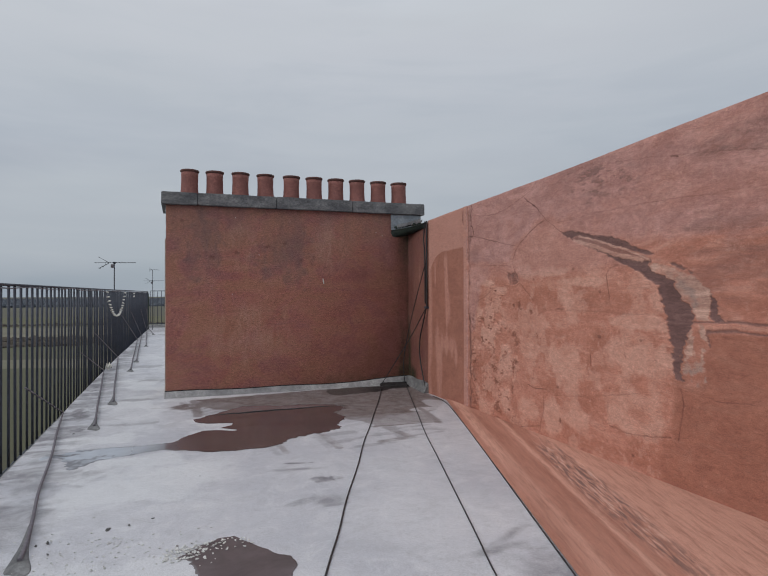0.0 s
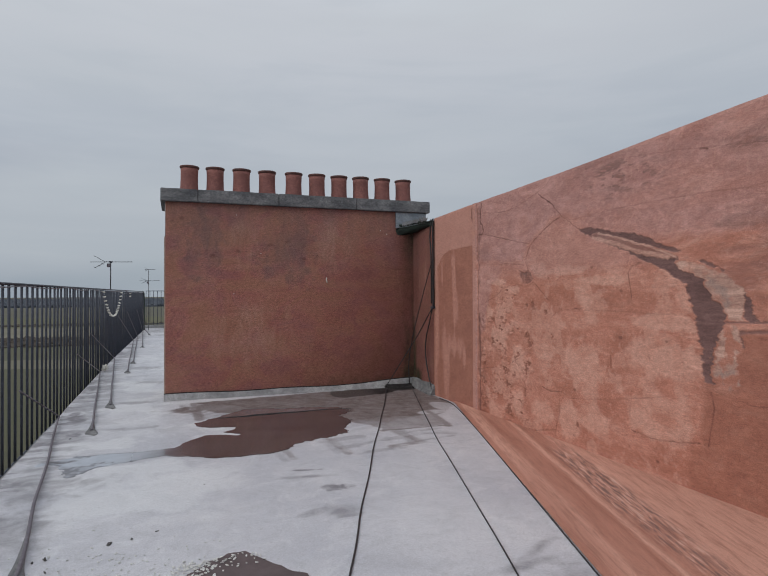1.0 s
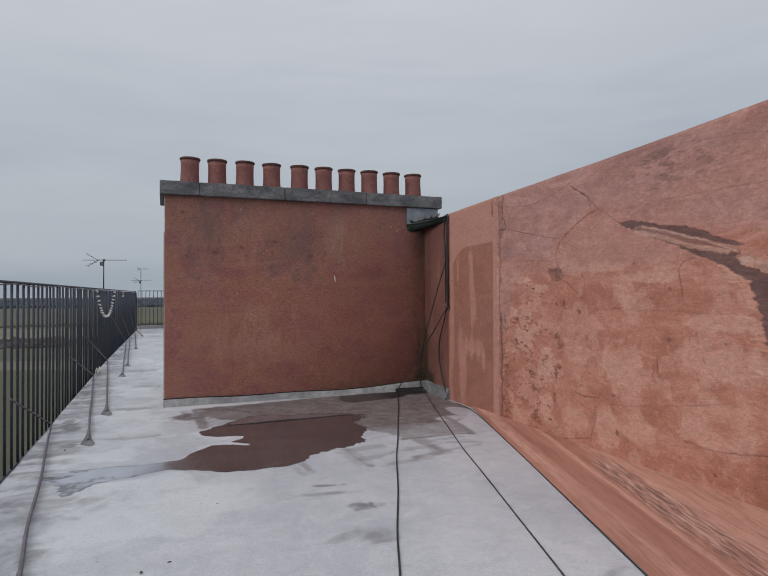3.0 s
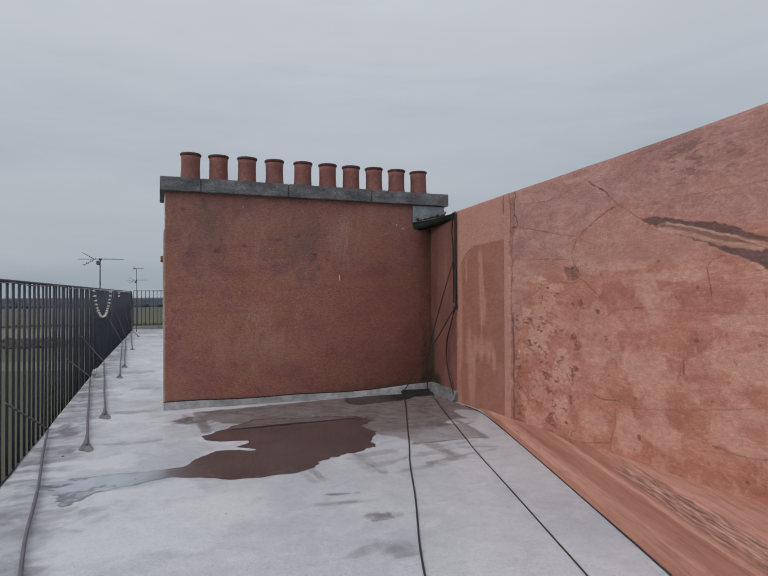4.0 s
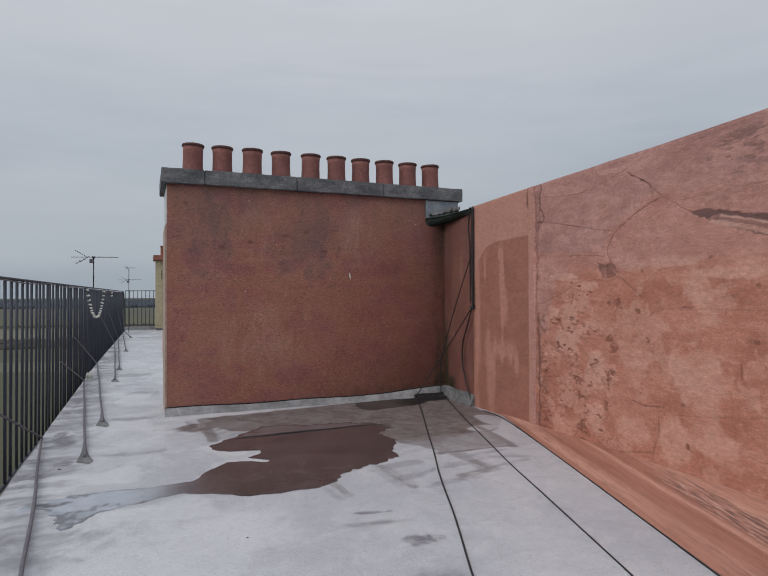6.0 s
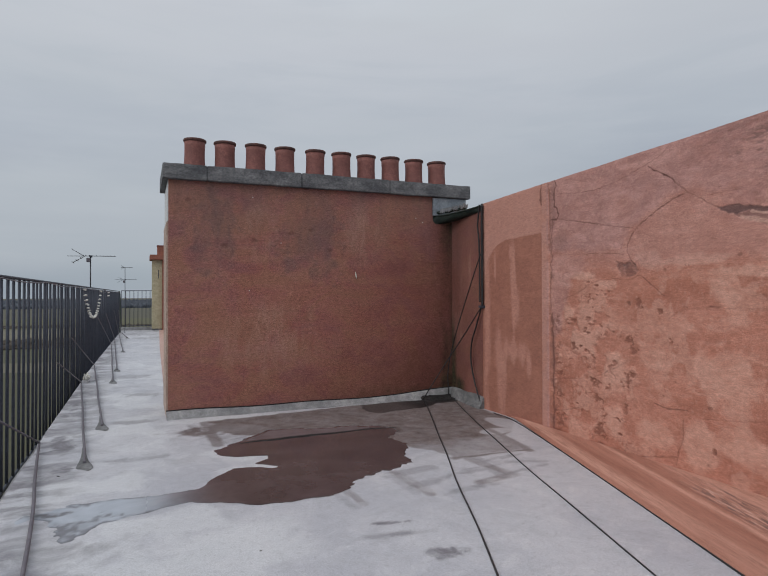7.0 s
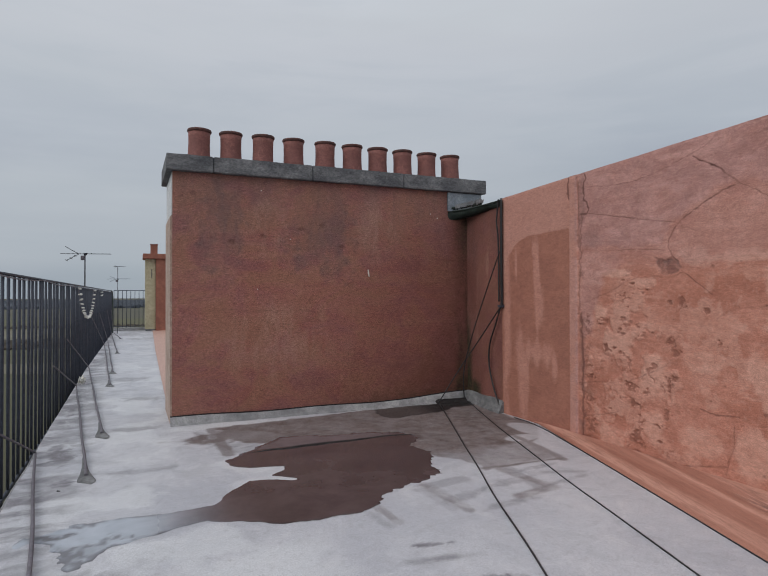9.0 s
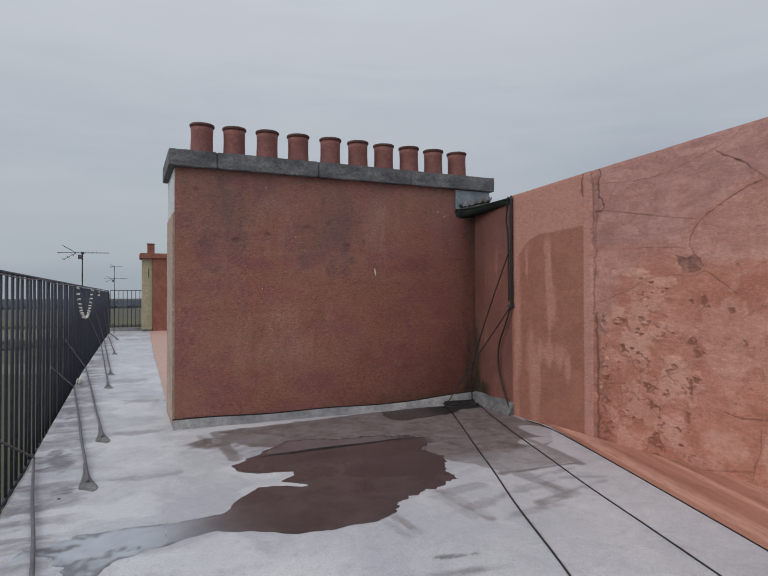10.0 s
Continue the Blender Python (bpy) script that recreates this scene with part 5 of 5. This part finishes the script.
# ---- standing water ----
def pool(name, label, field, x0, x1, y0, y1, cell, z, mat, shallow=None, rim=None, film=None):
    """A water sheet where field(x, y) > 0, its rim cut between the grid's stops."""
    nx, ny = round((x1 - x0) / cell), round((y1 - y0) / cell)
    gx, gy = np.linspace(x0, x1, nx + 1), np.linspace(y0, y1, ny + 1)
    xx, yy = np.meshgrid(gx, gy)
    f = field(xx, yy)
    verts, faces, seen = [], [], {}

    def spot(key, p):
        if key not in seen:
            seen[key] = len(verts)
            verts.append(p)
        return seen[key]

    for j in range(ny):
        for i in range(nx):
            ring = ((j, i), (j, i + 1), (j + 1, i + 1), (j + 1, i))
            if all(f[q] <= 0 for q in ring):
                continue
            face = []
            for q, r in zip(ring, ring[1:] + ring[:1]):
                if f[q] > 0:
                    face.append(spot(q, (gx[q[1]], gy[q[0]], z)))
                if (f[q] > 0) != (f[r] > 0):
                    u = f[q] / (f[q] - f[r])
                    key = (min(q, r), max(q, r))
                    face.append(spot(key, (gx[q[1]] + u * (gx[r[1]] - gx[q[1]]), gy[q[0]] + u * (gy[r[0]] - gy[q[0]]), z - 0.002)))
            if len(face) > 2:
                faces.append(face)
    mesh = bpy.data.meshes.new(name)
    mesh.from_pydata(verts, [], faces)
    smooth(mesh)
    v = np.array(verts)
    for key, how in (("shallow", shallow), ("rim", rim), ("film", film)):
        values = how(v[:, 0], v[:, 1]) if how else np.zeros(len(v))
        mesh.attributes.new(key, "FLOAT", "POINT").data.foreach_set("value", np.clip(values, 0, 1).astype(np.float32))
    return tagged(link(name, mesh, mat), label, "puddle")


def pool_noise(x, y):
    return 0.16 * (rough_field(x, y, 3.0, 4, 41) - 0.5) + 0.12 * (rough_field(x, y, 11.0, 3, 42) - 0.5)


POOL_RIM = ((0.16, 7.21), (0.38, 7.42), (0.50, 7.57), (0.78, 7.81), (1.01, 7.80), (1.26, 7.70), (1.53, 7.70), (1.93, 7.54), (2.05, 7.37), (1.83, 7.04), (1.88, 6.70), (1.67, 6.36), (1.70, 6.19), (1.40, 6.02), (1.07, 5.92), (0.93, 5.75), (0.80, 5.65), (0.50, 5.63), (0.30, 5.68),
            (0.10, 5.80), (-0.14, 5.91), (-0.14, 6.11), (-0.02, 6.23), (0.08, 6.40), (0.24, 6.60), (0.36, 6.585), (0.57, 6.47), (0.60, 6.49), (0.43, 6.65), (0.575, 6.76), (0.57, 6.85), (0.31, 6.91), (0.20, 7.02))


def main_pool(x, y):
    ragged = 0.09 * (rough_field(x, y, 6.0, 4, 41) - 0.5) + 0.10 * (rough_field(x, y, 19.0, 3, 42) - 0.5) * step(0.5, 1.3, x)
    return np.maximum(area(x, y, POOL_RIM) + ragged, tail_film(x, y))


def tail_film(x, y):
    body = area(x, y, ((-0.05, 6.17), (-0.21, 6.14), (-0.35, 6.14), (-0.63, 6.18), (-0.87, 6.12), (-1.10, 6.08), (-1.14, 5.97), (-0.98, 5.90), (-0.96, 5.70), (-0.92, 5.50), (-0.84, 5.50), (-0.77, 5.61), (-0.68, 5.71), (-0.56, 5.77), (-0.40, 5.82), (-0.23, 5.88), (-0.05, 5.91)))
    return body + 0.35 * pool_noise(x, y) + 0.16 * step(-0.6, -0.85, x) * (rough_field(x, y, 14, 4, 54) - 0.5)


def tail_rim(x, y):
    """Darker silt along the film's rim, at its far end and on the north bank."""
    n = rough_field(x, y, 9, 4, 48)
    far = np.maximum(step(0.0, 0.3, blob(x, y, -0.99, 6.0, 0.17, 0.055, 0) + 0.9 * (n - 0.5)), 0.85 * step(-0.1, 0.40, blob(x, y, -0.84, 5.62, 0.24, 0.18, 25) + 2.6 * (rough_field(x, y, 13, 4, 53) - 0.5)))
    far = far * (0.35 + 0.65 * step(0.40, 0.56, rough_field(x, y * 0.7, 26, 4, 55)))
    bank = step(0.035, 0.010, main_pool(x, y)) * step(7.25, 7.35, y)
    return np.maximum(bank, step(-0.2, -0.4, x) * np.maximum(far, 0.85 * step(0.05, 0.01, tail_film(x, y)) * step(0.28, 0.5, n)))


def main_shallow(x, y):
    wob = 0.05 * (rough_field(x, y, 5, 3, 45) - 0.5)
    north = step(7.41, 7.45, y + wob) * step(0.30, 0.5, x) * step(1.95, 1.75, x) * step(0.030, 0.055, main_pool(x, y))
    return np.maximum(north, 0.35 * step(0.3, -0.1, x))


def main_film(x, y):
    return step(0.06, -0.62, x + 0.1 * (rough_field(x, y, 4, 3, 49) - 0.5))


def make_lap():
    """The felt's lap that just breaks the water along the puddle's north side."""
    pts = [(0.40, 7.36, 0.030), (0.55, 7.40, 0.0345), (0.74, 7.40, 0.035), (1.1, 7.415, 0.0352), (1.4, 7.42, 0.035), (1.87, 7.45, 0.0345), (2.06, 7.40, 0.032)]
    bm = tube(pts, [0.006, 0.024, 0.032, 0.034, 0.024, 0.018, 0.005], 8, 2)
    for v in bm.verts:
        v.co.z = 0.033 + (v.co.z - 0.034) * 0.20
        v.co.y += 0.03 * (noise.noise(v.co * 6))
    tagged(part("felt_lap", bm, M_TAR, None), "dark raised lap of roofing felt in the puddle", "felt lap", kind="structure")


def make_tar_patch():
    """Black bitumen smeared over the mortar's foot in the corner by the stack."""
    xs, us = np.linspace(2.98, 3.48, 56), np.linspace(0, 1, 34)
    x, u = np.meshgrid(xs, us)
    f = (x - 2.98) / 0.5
    y = 8.735 - (0.10 + 0.17 * np.sin(math.pi * np.clip(0.15 + 0.75 * f, 0, 1)) + 0.06 * (rough_field(x, 0 * x, 9, 3, 51) - 0.5)) * u
    foot = np.interp(y, (8.45, 8.60, 8.64, 8.69, 8.735), (0.052, 0.053, 0.052, 0.080, 0.165))
    z = foot + 0.006 + 0.022 * (rough_field(x, y, 16, 4, 52) - 0.35) * np.sin(math.pi * u) * step(0, 0.1, f) * step(1.0, 0.9, f) - 0.010 * step(0.9, 1.0, u) - 0.012 * step(0.06, 0.0, f)
    mesh = grid_mesh("tar_patch", np.stack([x, y, z], -1), len(us), len(xs), {}, flip=True)
    tagged(link("tar_patch", mesh, M_TAR), "lumpy black tar smeared in the corner by the stack", "tar patch", kind="structure")


def near_pool(x, y):
    n = 0.05 * (rough_field(x, y, 6.0, 4, 43) - 0.5) + 0.06 * (rough_field(x, y, 24.0, 3, 47) - 0.5) * step(0.35, 0.0, x)
    return area(x, y, ((0.0, 3.45), (0.10, 3.58), (0.22, 3.66), (0.32, 3.66), (0.43, 3.48), (0.52, 3.31), (0.60, 3.27), (0.61, 3.15), (0.55, 3.04), (0.42, 2.96), (0.15, 2.96), (0.10, 3.2), (0.06, 3.38))) + n


# ---- west railing ----
def fence_x(y):
    return -1.455 + 0.0115 * (y - 5.5)


def make_railing():
    rail = thing("railing", "dark steel railing with upright bars along the roof edge", "railing", (0, 0, 0))
    ends = (-5.0, 25.9)
    top = tube([(fence_x(y), y, 1.592 + 0.0015 * (y - 6)) for y in np.linspace(*ends, 40)], 0.013, 8)
    part("top_rail", top, M_STEEL, rail)
    part("bottom_rail", tube([(fence_x(y), y, -0.06) for y in np.linspace(*ends, 40)], 0.016, 6), M_STEEL, rail)
    bm = tube([(0, 0, -0.12), (0, 0, 1.0), (0, 0, 1.585)], 0.0124, 8)
    mesh = bpy.data.meshes.new("bar")
    bm.to_mesh(mesh)
    bm.free()
    y, k = -4.871, 0
    while y < 25.9:
        bar = link("bar", mesh, M_STEEL, rail)
        bar.matrix_basis = Matrix.Translation((fence_x(y) + 0.003 * math.sin(k * 2.1), y, 0)) @ Euler((radians(0.25 * math.sin(k * 1.3)), 0, k)).to_matrix().to_4x4()
        y, k = y + 0.2147, k + 1
    for y in (-2.0, 4.4, 10.9, 17.4, 25.9):
        bm = box((fence_x(y) - 0.035, y - 0.02, -0.14), (fence_x(y) - 0.014, y + 0.02, 1.58), 0.004)
        part("post", bm, M_STEEL, rail)
    # rounded hoop that closes the far end
    part("end_hoop", tube([(fence_x(25.5), 25.5, 1.62), (fence_x(25.9) + 0.01, 25.95, 1.60), (fence_x(26) + 0.02, 26.1, 1.45), (fence_x(26) + 0.03, 26.1, 0.8), (fence_x(26) + 0.02, 26.1, -0.05)], 0.022, 8, 3), M_GUTTER, rail)
    # slack wire tied along the top
    wire = [(fence_x(y) + 0.02, y, 1.575 - 0.02 * abs(math.sin(y * 1.4)) + 0.02 * float(speck(y * 2, 1.0))) for y in np.arange(-3, 25.8, 0.35)]
    part("tie_wire", tube(wire, 0.006, 5), M_STAY, rail, "pale slack tie wire")
    return rail


def make_stays():
    specs = ((-0.822, 3.68, 8.05, 6.5, 0.57), (-0.888, 7.18, 12.1, 9.6, 0.62), (-0.836, 8.58, 14.5, 11.0, 0.80), (-0.87, 12.05, 20.0, 15.4, 0.95), (-0.87, 13.65, 21.8, 18.0, 0.95), (-0.87, 17.6, 24.6, 21.6, 0.95), (-0.87, 22.7, 26.0, 24.5, 0.9))
    for fx, foot, base, end, h in specs:
        rest = float(deck_height(foot))
        up = float(deck_height(base)) - rest
        stay = thing("railing_stay", "bent grey steel stay from a splayed foot to the railing", "railing stay", (fx, foot, rest), group="stays of the railing")
        dx, dy, ex = max(fence_x(base) + 0.05, -1.338) - fx, base - foot, fence_x(end) + 0.035 - fx
        kinks = ((0.05, 0.012), (0.14, 0.008), (0.28, -0.012), (0.42, 0.004), (0.56, 0.010), (0.74, -0.006))
        bend = 1.0 if foot < 5 else 0.35
        leg = [(0, 0, 0.018)] + [(dx * f + bend * k, dy * f, 0.022 + up * min(1, 2 * f)) for f, k in kinks] + [(dx, dy, 0.026 + up)]
        shank = part("leg", tube(leg, [0.013, 0.012, 0.012, 0.011, 0.0125, 0.011, 0.0115, 0.010], 8, 3), M_STAY, stay)
        part("brace", tube([(dx, dy, 0.026 + up), (ex, end - foot, h)], 0.009, 8), M_STAY, stay, "thin slanting brace")
        run = Vector((dx, dy, 0.0)).normalized()
        # trowelled foot that fans out and feathers into the deck
        pad = tube([run * f for f in (-0.17, -0.13, -0.05, 0.06, 0.20, 0.36, 0.60)], [0.026, 0.066, 0.061, 0.043, 0.027, 0.019, 0.012], 16, 2)
        for v in pad.verts:
            side, ahead = Vector((-run.y, run.x, 0)).dot(v.co), run.dot(v.co)
            v.co += run * (0.45 * side + 0.02 * math.sin(60 * side))
            v.co.z = 0.002 + (0.05 + 0.33 * float(step(-0.16, 0.12, ahead))) * max(v.co.z, -0.01)
        part("foot", pad, M_MORTAR, shank, "splayed grey mortar foot")


def make_garland():
    g = thing("shell_garland", "string of white shells looped over the railing", "garland", (fence_x(14.3) + 0.03, 14.3, 1.53))
    beads = []
    cord = []
    for k in range(24):
        f = k / 23
        y = -1.75 + 3.5 * f
        z = -0.50 + 0.52 * abs(2 * f - 1) ** 2.2
        cord.append((0.0115 * y, y, z))
        beads.append(cord[-1])
    cord += [(0.02, 2.6, -0.02), (0.05, 4.4, 0.03), (0.05, 4.4, -0.1)]
    beads += [(0.05, 4.4, 0.0), (0.05, 4.4, -0.08)]
    string = part("cord", tube(cord, 0.004, 5), M_STAY, g)
    bm = bmesh.new()
    bmesh.ops.create_icosphere(bm, subdivisions=2, radius=1)
    for v in bm.verts:
        v.co = Vector((v.co.x * 0.034, v.co.y * 0.024, v.co.z * 0.015 * (1 + 0.4 * v.co.x)))
    mesh = bpy.data.meshes.new("shell")
    bm.to_mesh(mesh)
    bm.free()
    smooth(mesh)
    for k, p in enumerate(beads):
        ob = link("shell", mesh, M_WHITE, string)
        ob.matrix_basis = Matrix.Translation(Vector(p) + Vector((0.02, 0, 0))) @ Euler((0.3 * math.sin(k * 2.3), 0.35 * math.cos(k * 1.9), 0.6 * math.sin(k * 1.1))).to_matrix().to_4x4()


def make_aerial(base, boom_z, left, right, arms, upper=None):
    a = thing("tv_aerial", "television aerial on a thin mast above the roof railing", "aerial", base, group="television aerials")
    top = boom_z - base[2]
    part("mast", tube([(0, 0, 0), (0, 0, (upper[0] if upper else boom_z + 0.01) - base[2])], 0.011, 8), M_ALLOY, a)
    boom = part("boom", tube([(left, 0, top), (right, 0, top + 0.012)], 0.006, 6), M_ALLOY, a)
    part("junction_box", box((-0.07, -0.03, top - 0.11), (0.0, 0.03, top - 0.03), 0.006), M_STAY, a)
    part("clamp", box((-0.02, -0.025, top - 0.02), (0.03, 0.025, top + 0.02), 0.004), M_STEEL, a)
    for dz in (1, -1):
        arm = part("reflector_arm", tube([(left + 0.30, 0, top), (left + 0.10, 0, top + dz * arms)], 0.006, 6), M_ALLOY, a)
        for f in (0.3, 0.65, 1.0):
            x, z = left + 0.30 - 0.2 * f, top + dz * arms * f
            part("reflector_rod", tube([(x, -0.22, z), (x, 0.22, z)], 0.005, 5), M_ALLOY, arm)
    n = 9
    for k in range(n):
        x = left + 0.32 + (right - left - 0.34) * k / (n - 1)
        part("director", tube([(x, -0.10 + 0.004 * k, top + 0.014), (x, 0.10 - 0.004 * k, top + 0.014)], 0.005, 5), M_ALLOY, boom)
    if upper:
        z, lo, hi = upper
        part("upper_boom", tube([(lo, 0, z - base[2]), (hi, 0, z - base[2])], 0.008, 6), M_ALLOY, a)
        for dz in (0.07, -0.07):
            part("upper_arm", tube([(lo + 0.12, 0, z - base[2]), (lo, 0, z - base[2] + dz)], 0.006, 5), M_ALLOY, a)
    return a


# ---- far end of the roof ----
def make_far_end():
    y0 = 27.6
    rail = thing("cross_railing", "thin dark railing across the far end of the roof", "railing", (0, y0, 0))
    for name, z in (("top_rail", 1.66), ("bottom_rail", 0.22)):
        part(name, tube([(-1.2, 0, z), (3.4, 0, z)], 0.016, 6), M_STEEL, rail)
    bm = tube([(0, 0, 0.05), (0, 0, 1.66)], 0.013, 6)
    mesh = bpy.data.meshes.new("bar")
    bm.to_mesh(mesh)
    bm.free()
    for k in range(30):
        bar = link("bar", mesh, M_STEEL, rail)
        bar.location = (-1.19 + 0.153 * k, 0, 0)
    kerb = box((-1.25, y0 - 0.12, 0.0), (3.4, y0 + 0.25, 0.17), 0.02)
    tagged(part("end_kerb", kerb, M_KERB, None), "low grey kerb at the roof's far end", "kerb", kind="structure")
    st = thing("far_chimney_stack", "cream and red-brown rendered chimney stack at the roof's far end", "chimney stack", (0.5, 27.3, 0))
    part("cream_face", box((-0.55, -0.3, 0.12), (-0.17, 0.6, 2.90), 0.01), M_CREAM, st, "cream rendered face")
    part("plinth", box((-0.54, -0.29, 0.03), (-0.18, 0.6, 0.118), 0.008), M_CAP, st)
    part("body", box((-0.168, -0.45, 0.03), (2.9, 0.6, 2.90), 0.01), M_BRICK, st)
    part("cap_slab", box((-0.64, -0.52, 2.902), (3.0, 0.68, 3.10), 0.012), M_BRICK, st)
    part("slot", box((-0.33, -0.306, 2.15), (-0.30, -0.29, 2.50), 0.003), M_STEEL, st)
    pot = thing("square_chimney_pot", "square red-brown chimney pot on the far stack", "chimney pot", (0.27, 27.15, 3.10))
    part("body", box((-0.13, -0.13, 0), (0.13, 0.13, 0.36), 0.008), M_BRICK, pot)
    part("rim", box((-0.15, -0.15, 0.362), (0.15, 0.15, 0.40), 0.008), M_POT, pot)


# ---- litter ----
def make_litter():
    bm = bmesh.new()
    rng = random.Random(5)

    def chip(x, y, z, r):
        got = bmesh.ops.create_icosphere(bm, subdivisions=1, radius=r * 0.8)["verts"]
        turn = Euler((rng.uniform(-0.4, 0.4), rng.uniform(-0.4, 0.4), rng.uniform(0, 6.3))).to_matrix()
        for v in got:
            v.co = turn @ Vector((v.co.x * 1.5, v.co.y * 0.9, v.co.z * 0.45)) * rng.uniform(0.85, 1.15) + Vector((x, y, z))

    for _ in range(110):
        chip(0.02 + rng.gauss(0, 0.075), 3.50 + rng.gauss(0, 0.055), 0.036, rng.uniform(0.005, 0.013))
    for _ in range(45):
        u = rng.random()
        chip(0.08 + 0.34 * u + rng.gauss(0, 0.02), 3.57 + 0.05 * math.sin(3.1 * u) - 0.16 * rng.random() ** 2, 0.037, rng.uniform(0.005, 0.011))
    for _ in range(210):
        chip(-0.5 + rng.gauss(0, 0.30), 3.62 + rng.gauss(0, 0.24), 0.033, rng.uniform(0.002, 0.0085))
    tagged(part("pale_chips", bm, M_CHIP, None), "scattered pale render chips on the wet roof", "debris", kind="stuff")
    for x, y, r in ((-0.42, 4.02, 0.022), (-0.30, 4.05, 0.014), (-0.16, 4.13, 0.010), (-0.73, 3.92, 0.020), (-0.79, 3.9, 0.016), (-0.70, 3.75, 0.012), (0.16, 4.95, 0.008), (-0.03, 11.4, 0.03), (-1.05, 6.9, 0.016), (-0.2, 11.6, 0.02)):
        bm = bmesh.new()
        r *= 0.65
        bmesh.ops.create_icosphere(bm, subdivisions=2, radius=r)
        for v in bm.verts:
            v.co = Vector((v.co.x * 1.5, v.co.y * 0.8, v.co.z * 0.45)) + 0.8 * r * noise.noise_vector(v.co * 60 + Vector((x * 9, y * 7, 0)))
        ob = part("pebble", bm, M_GRIT, None)
        ob.location = (x, y, 0.031 + r * 0.25)
        ob.rotation_euler = (0, 0, x * 7 + y)
        tagged(ob, "small dark lump of grit on the roof", "pebble", group="lumps of grit")
    # crumpled sheet caught at the railing's foot
    bm = bmesh.new()
    bmesh.ops.create_grid(bm, x_segments=14, y_segments=14, size=0.28)
    for v in bm.verts:
        n = noise.noise_vector(v.co * 9)
        v.co += Vector((0.10 * n.x, 0.15 * n.y, 0.18 + 0.22 * n.z))
    bmesh.ops.solidify(bm, geom=bm.faces[:], thickness=0.003)
    ob = part("plastic_scrap", bm, M_WHITE, None)
    ob.location = (-1.26, 12.2, 0.03)
    ob.scale = (0.16, 0.5, 0.55)
    tagged(ob, "crumpled white plastic scrap caught at the railing's foot", "litter")


# ---- land round the building ----
def make_land():
    n = 60
    r = np.concatenate([np.linspace(0, 300, 20), np.geomspace(320, 4500, 24)])
    a = np.linspace(0, 2 * math.pi, n + 1)
    rr, aa = np.meshgrid(r, a)
    x, y = rr * np.cos(aa), rr * np.sin(aa)
    mesh = grid_mesh("ground", np.stack([x, y, -14.0 + 0 * x], -1), n + 1, len(r), {}, flip=True)
    tagged(link("ground", mesh, M_FIELD), "winter farmland of pasture and stubble strips", "ground", kind="structure")
    rng = random.Random(11)

    def bushy(name, mat, spots, label, category):
        base = bmesh.new()
        bmesh.ops.create_icosphere(base, subdivisions=1, radius=1)
        bv = np.array([v.co[:] for v in base.verts])
        bf = np.array([[v.index for v in f.verts] for f in base.faces])
        base.free()
        vs, fs = [], []
        for k, (x, y, z, sx, sz) in enumerate(spots):
            jig = 1 + 0.35 * (np.random.RandomState(k).rand(len(bv), 1) - 0.5)
            vs.append(bv * jig * (sx, sx, sz) + (x, y, z))
            fs.append(bf + k * len(bv))
        mesh = bpy.data.meshes.new(name)
        mesh.from_pydata(np.concatenate(vs).tolist(), [], np.concatenate(fs).tolist())
        tagged(link(name, mesh, mat), label, category, kind="stuff")

    spots = []
    for _ in range(11000):
        y = rng.uniform(820, 1650)
        x = rng.uniform(-0.75, 0.55) * y
        h = rng.uniform(4.5, 6.5)
        spots.append((x, y, -14.5, rng.uniform(3, 7), h * 1.3))
    bushy("far_woods", M_WOOD, spots, "dark belt of winter woodland on the horizon", "woods")
    spots = []
    for yy, slope, wide in ((208, 0.03, 8.0), (228, 0.02, 9.0), (330, -0.06, 3.0)):
        for _ in range(900):
            x = rng.uniform(-0.7, 0.5) * yy
            h = rng.uniform(0.4, 1.0)
            spots.append((x, yy + slope * x + rng.uniform(-wide, wide), -14.1, rng.uniform(0.9, 2.4), h * 1.4))
    bushy("hedgerows", M_HEDGE, spots, "bare brown hedgerows between the fields", "hedge")


make_roof()
make_building()
make_band()
make_wall()
make_stack()
make_pots()
make_wall_kerb()
make_gutter()
make_cables()
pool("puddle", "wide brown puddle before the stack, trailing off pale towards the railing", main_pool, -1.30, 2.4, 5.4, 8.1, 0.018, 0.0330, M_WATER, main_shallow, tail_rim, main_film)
make_lap()
make_tar_patch()
pool("puddle", "small dark puddle rimmed with pale chips", near_pool, -0.2, 0.8, 2.95, 3.95, 0.012, 0.0330, M_POOL)
make_railing()
make_stays()
make_garland()
make_aerial((fence_x(14.2), 14.2, 1.60), 2.205, -0.40, 0.44, 0.12)
make_aerial((-1.02, 25.75, 0.05), 2.06, -0.36, 0.42, 0.10, (2.52, -0.14, 0.26))
make_far_end()
make_litter()
make_land()
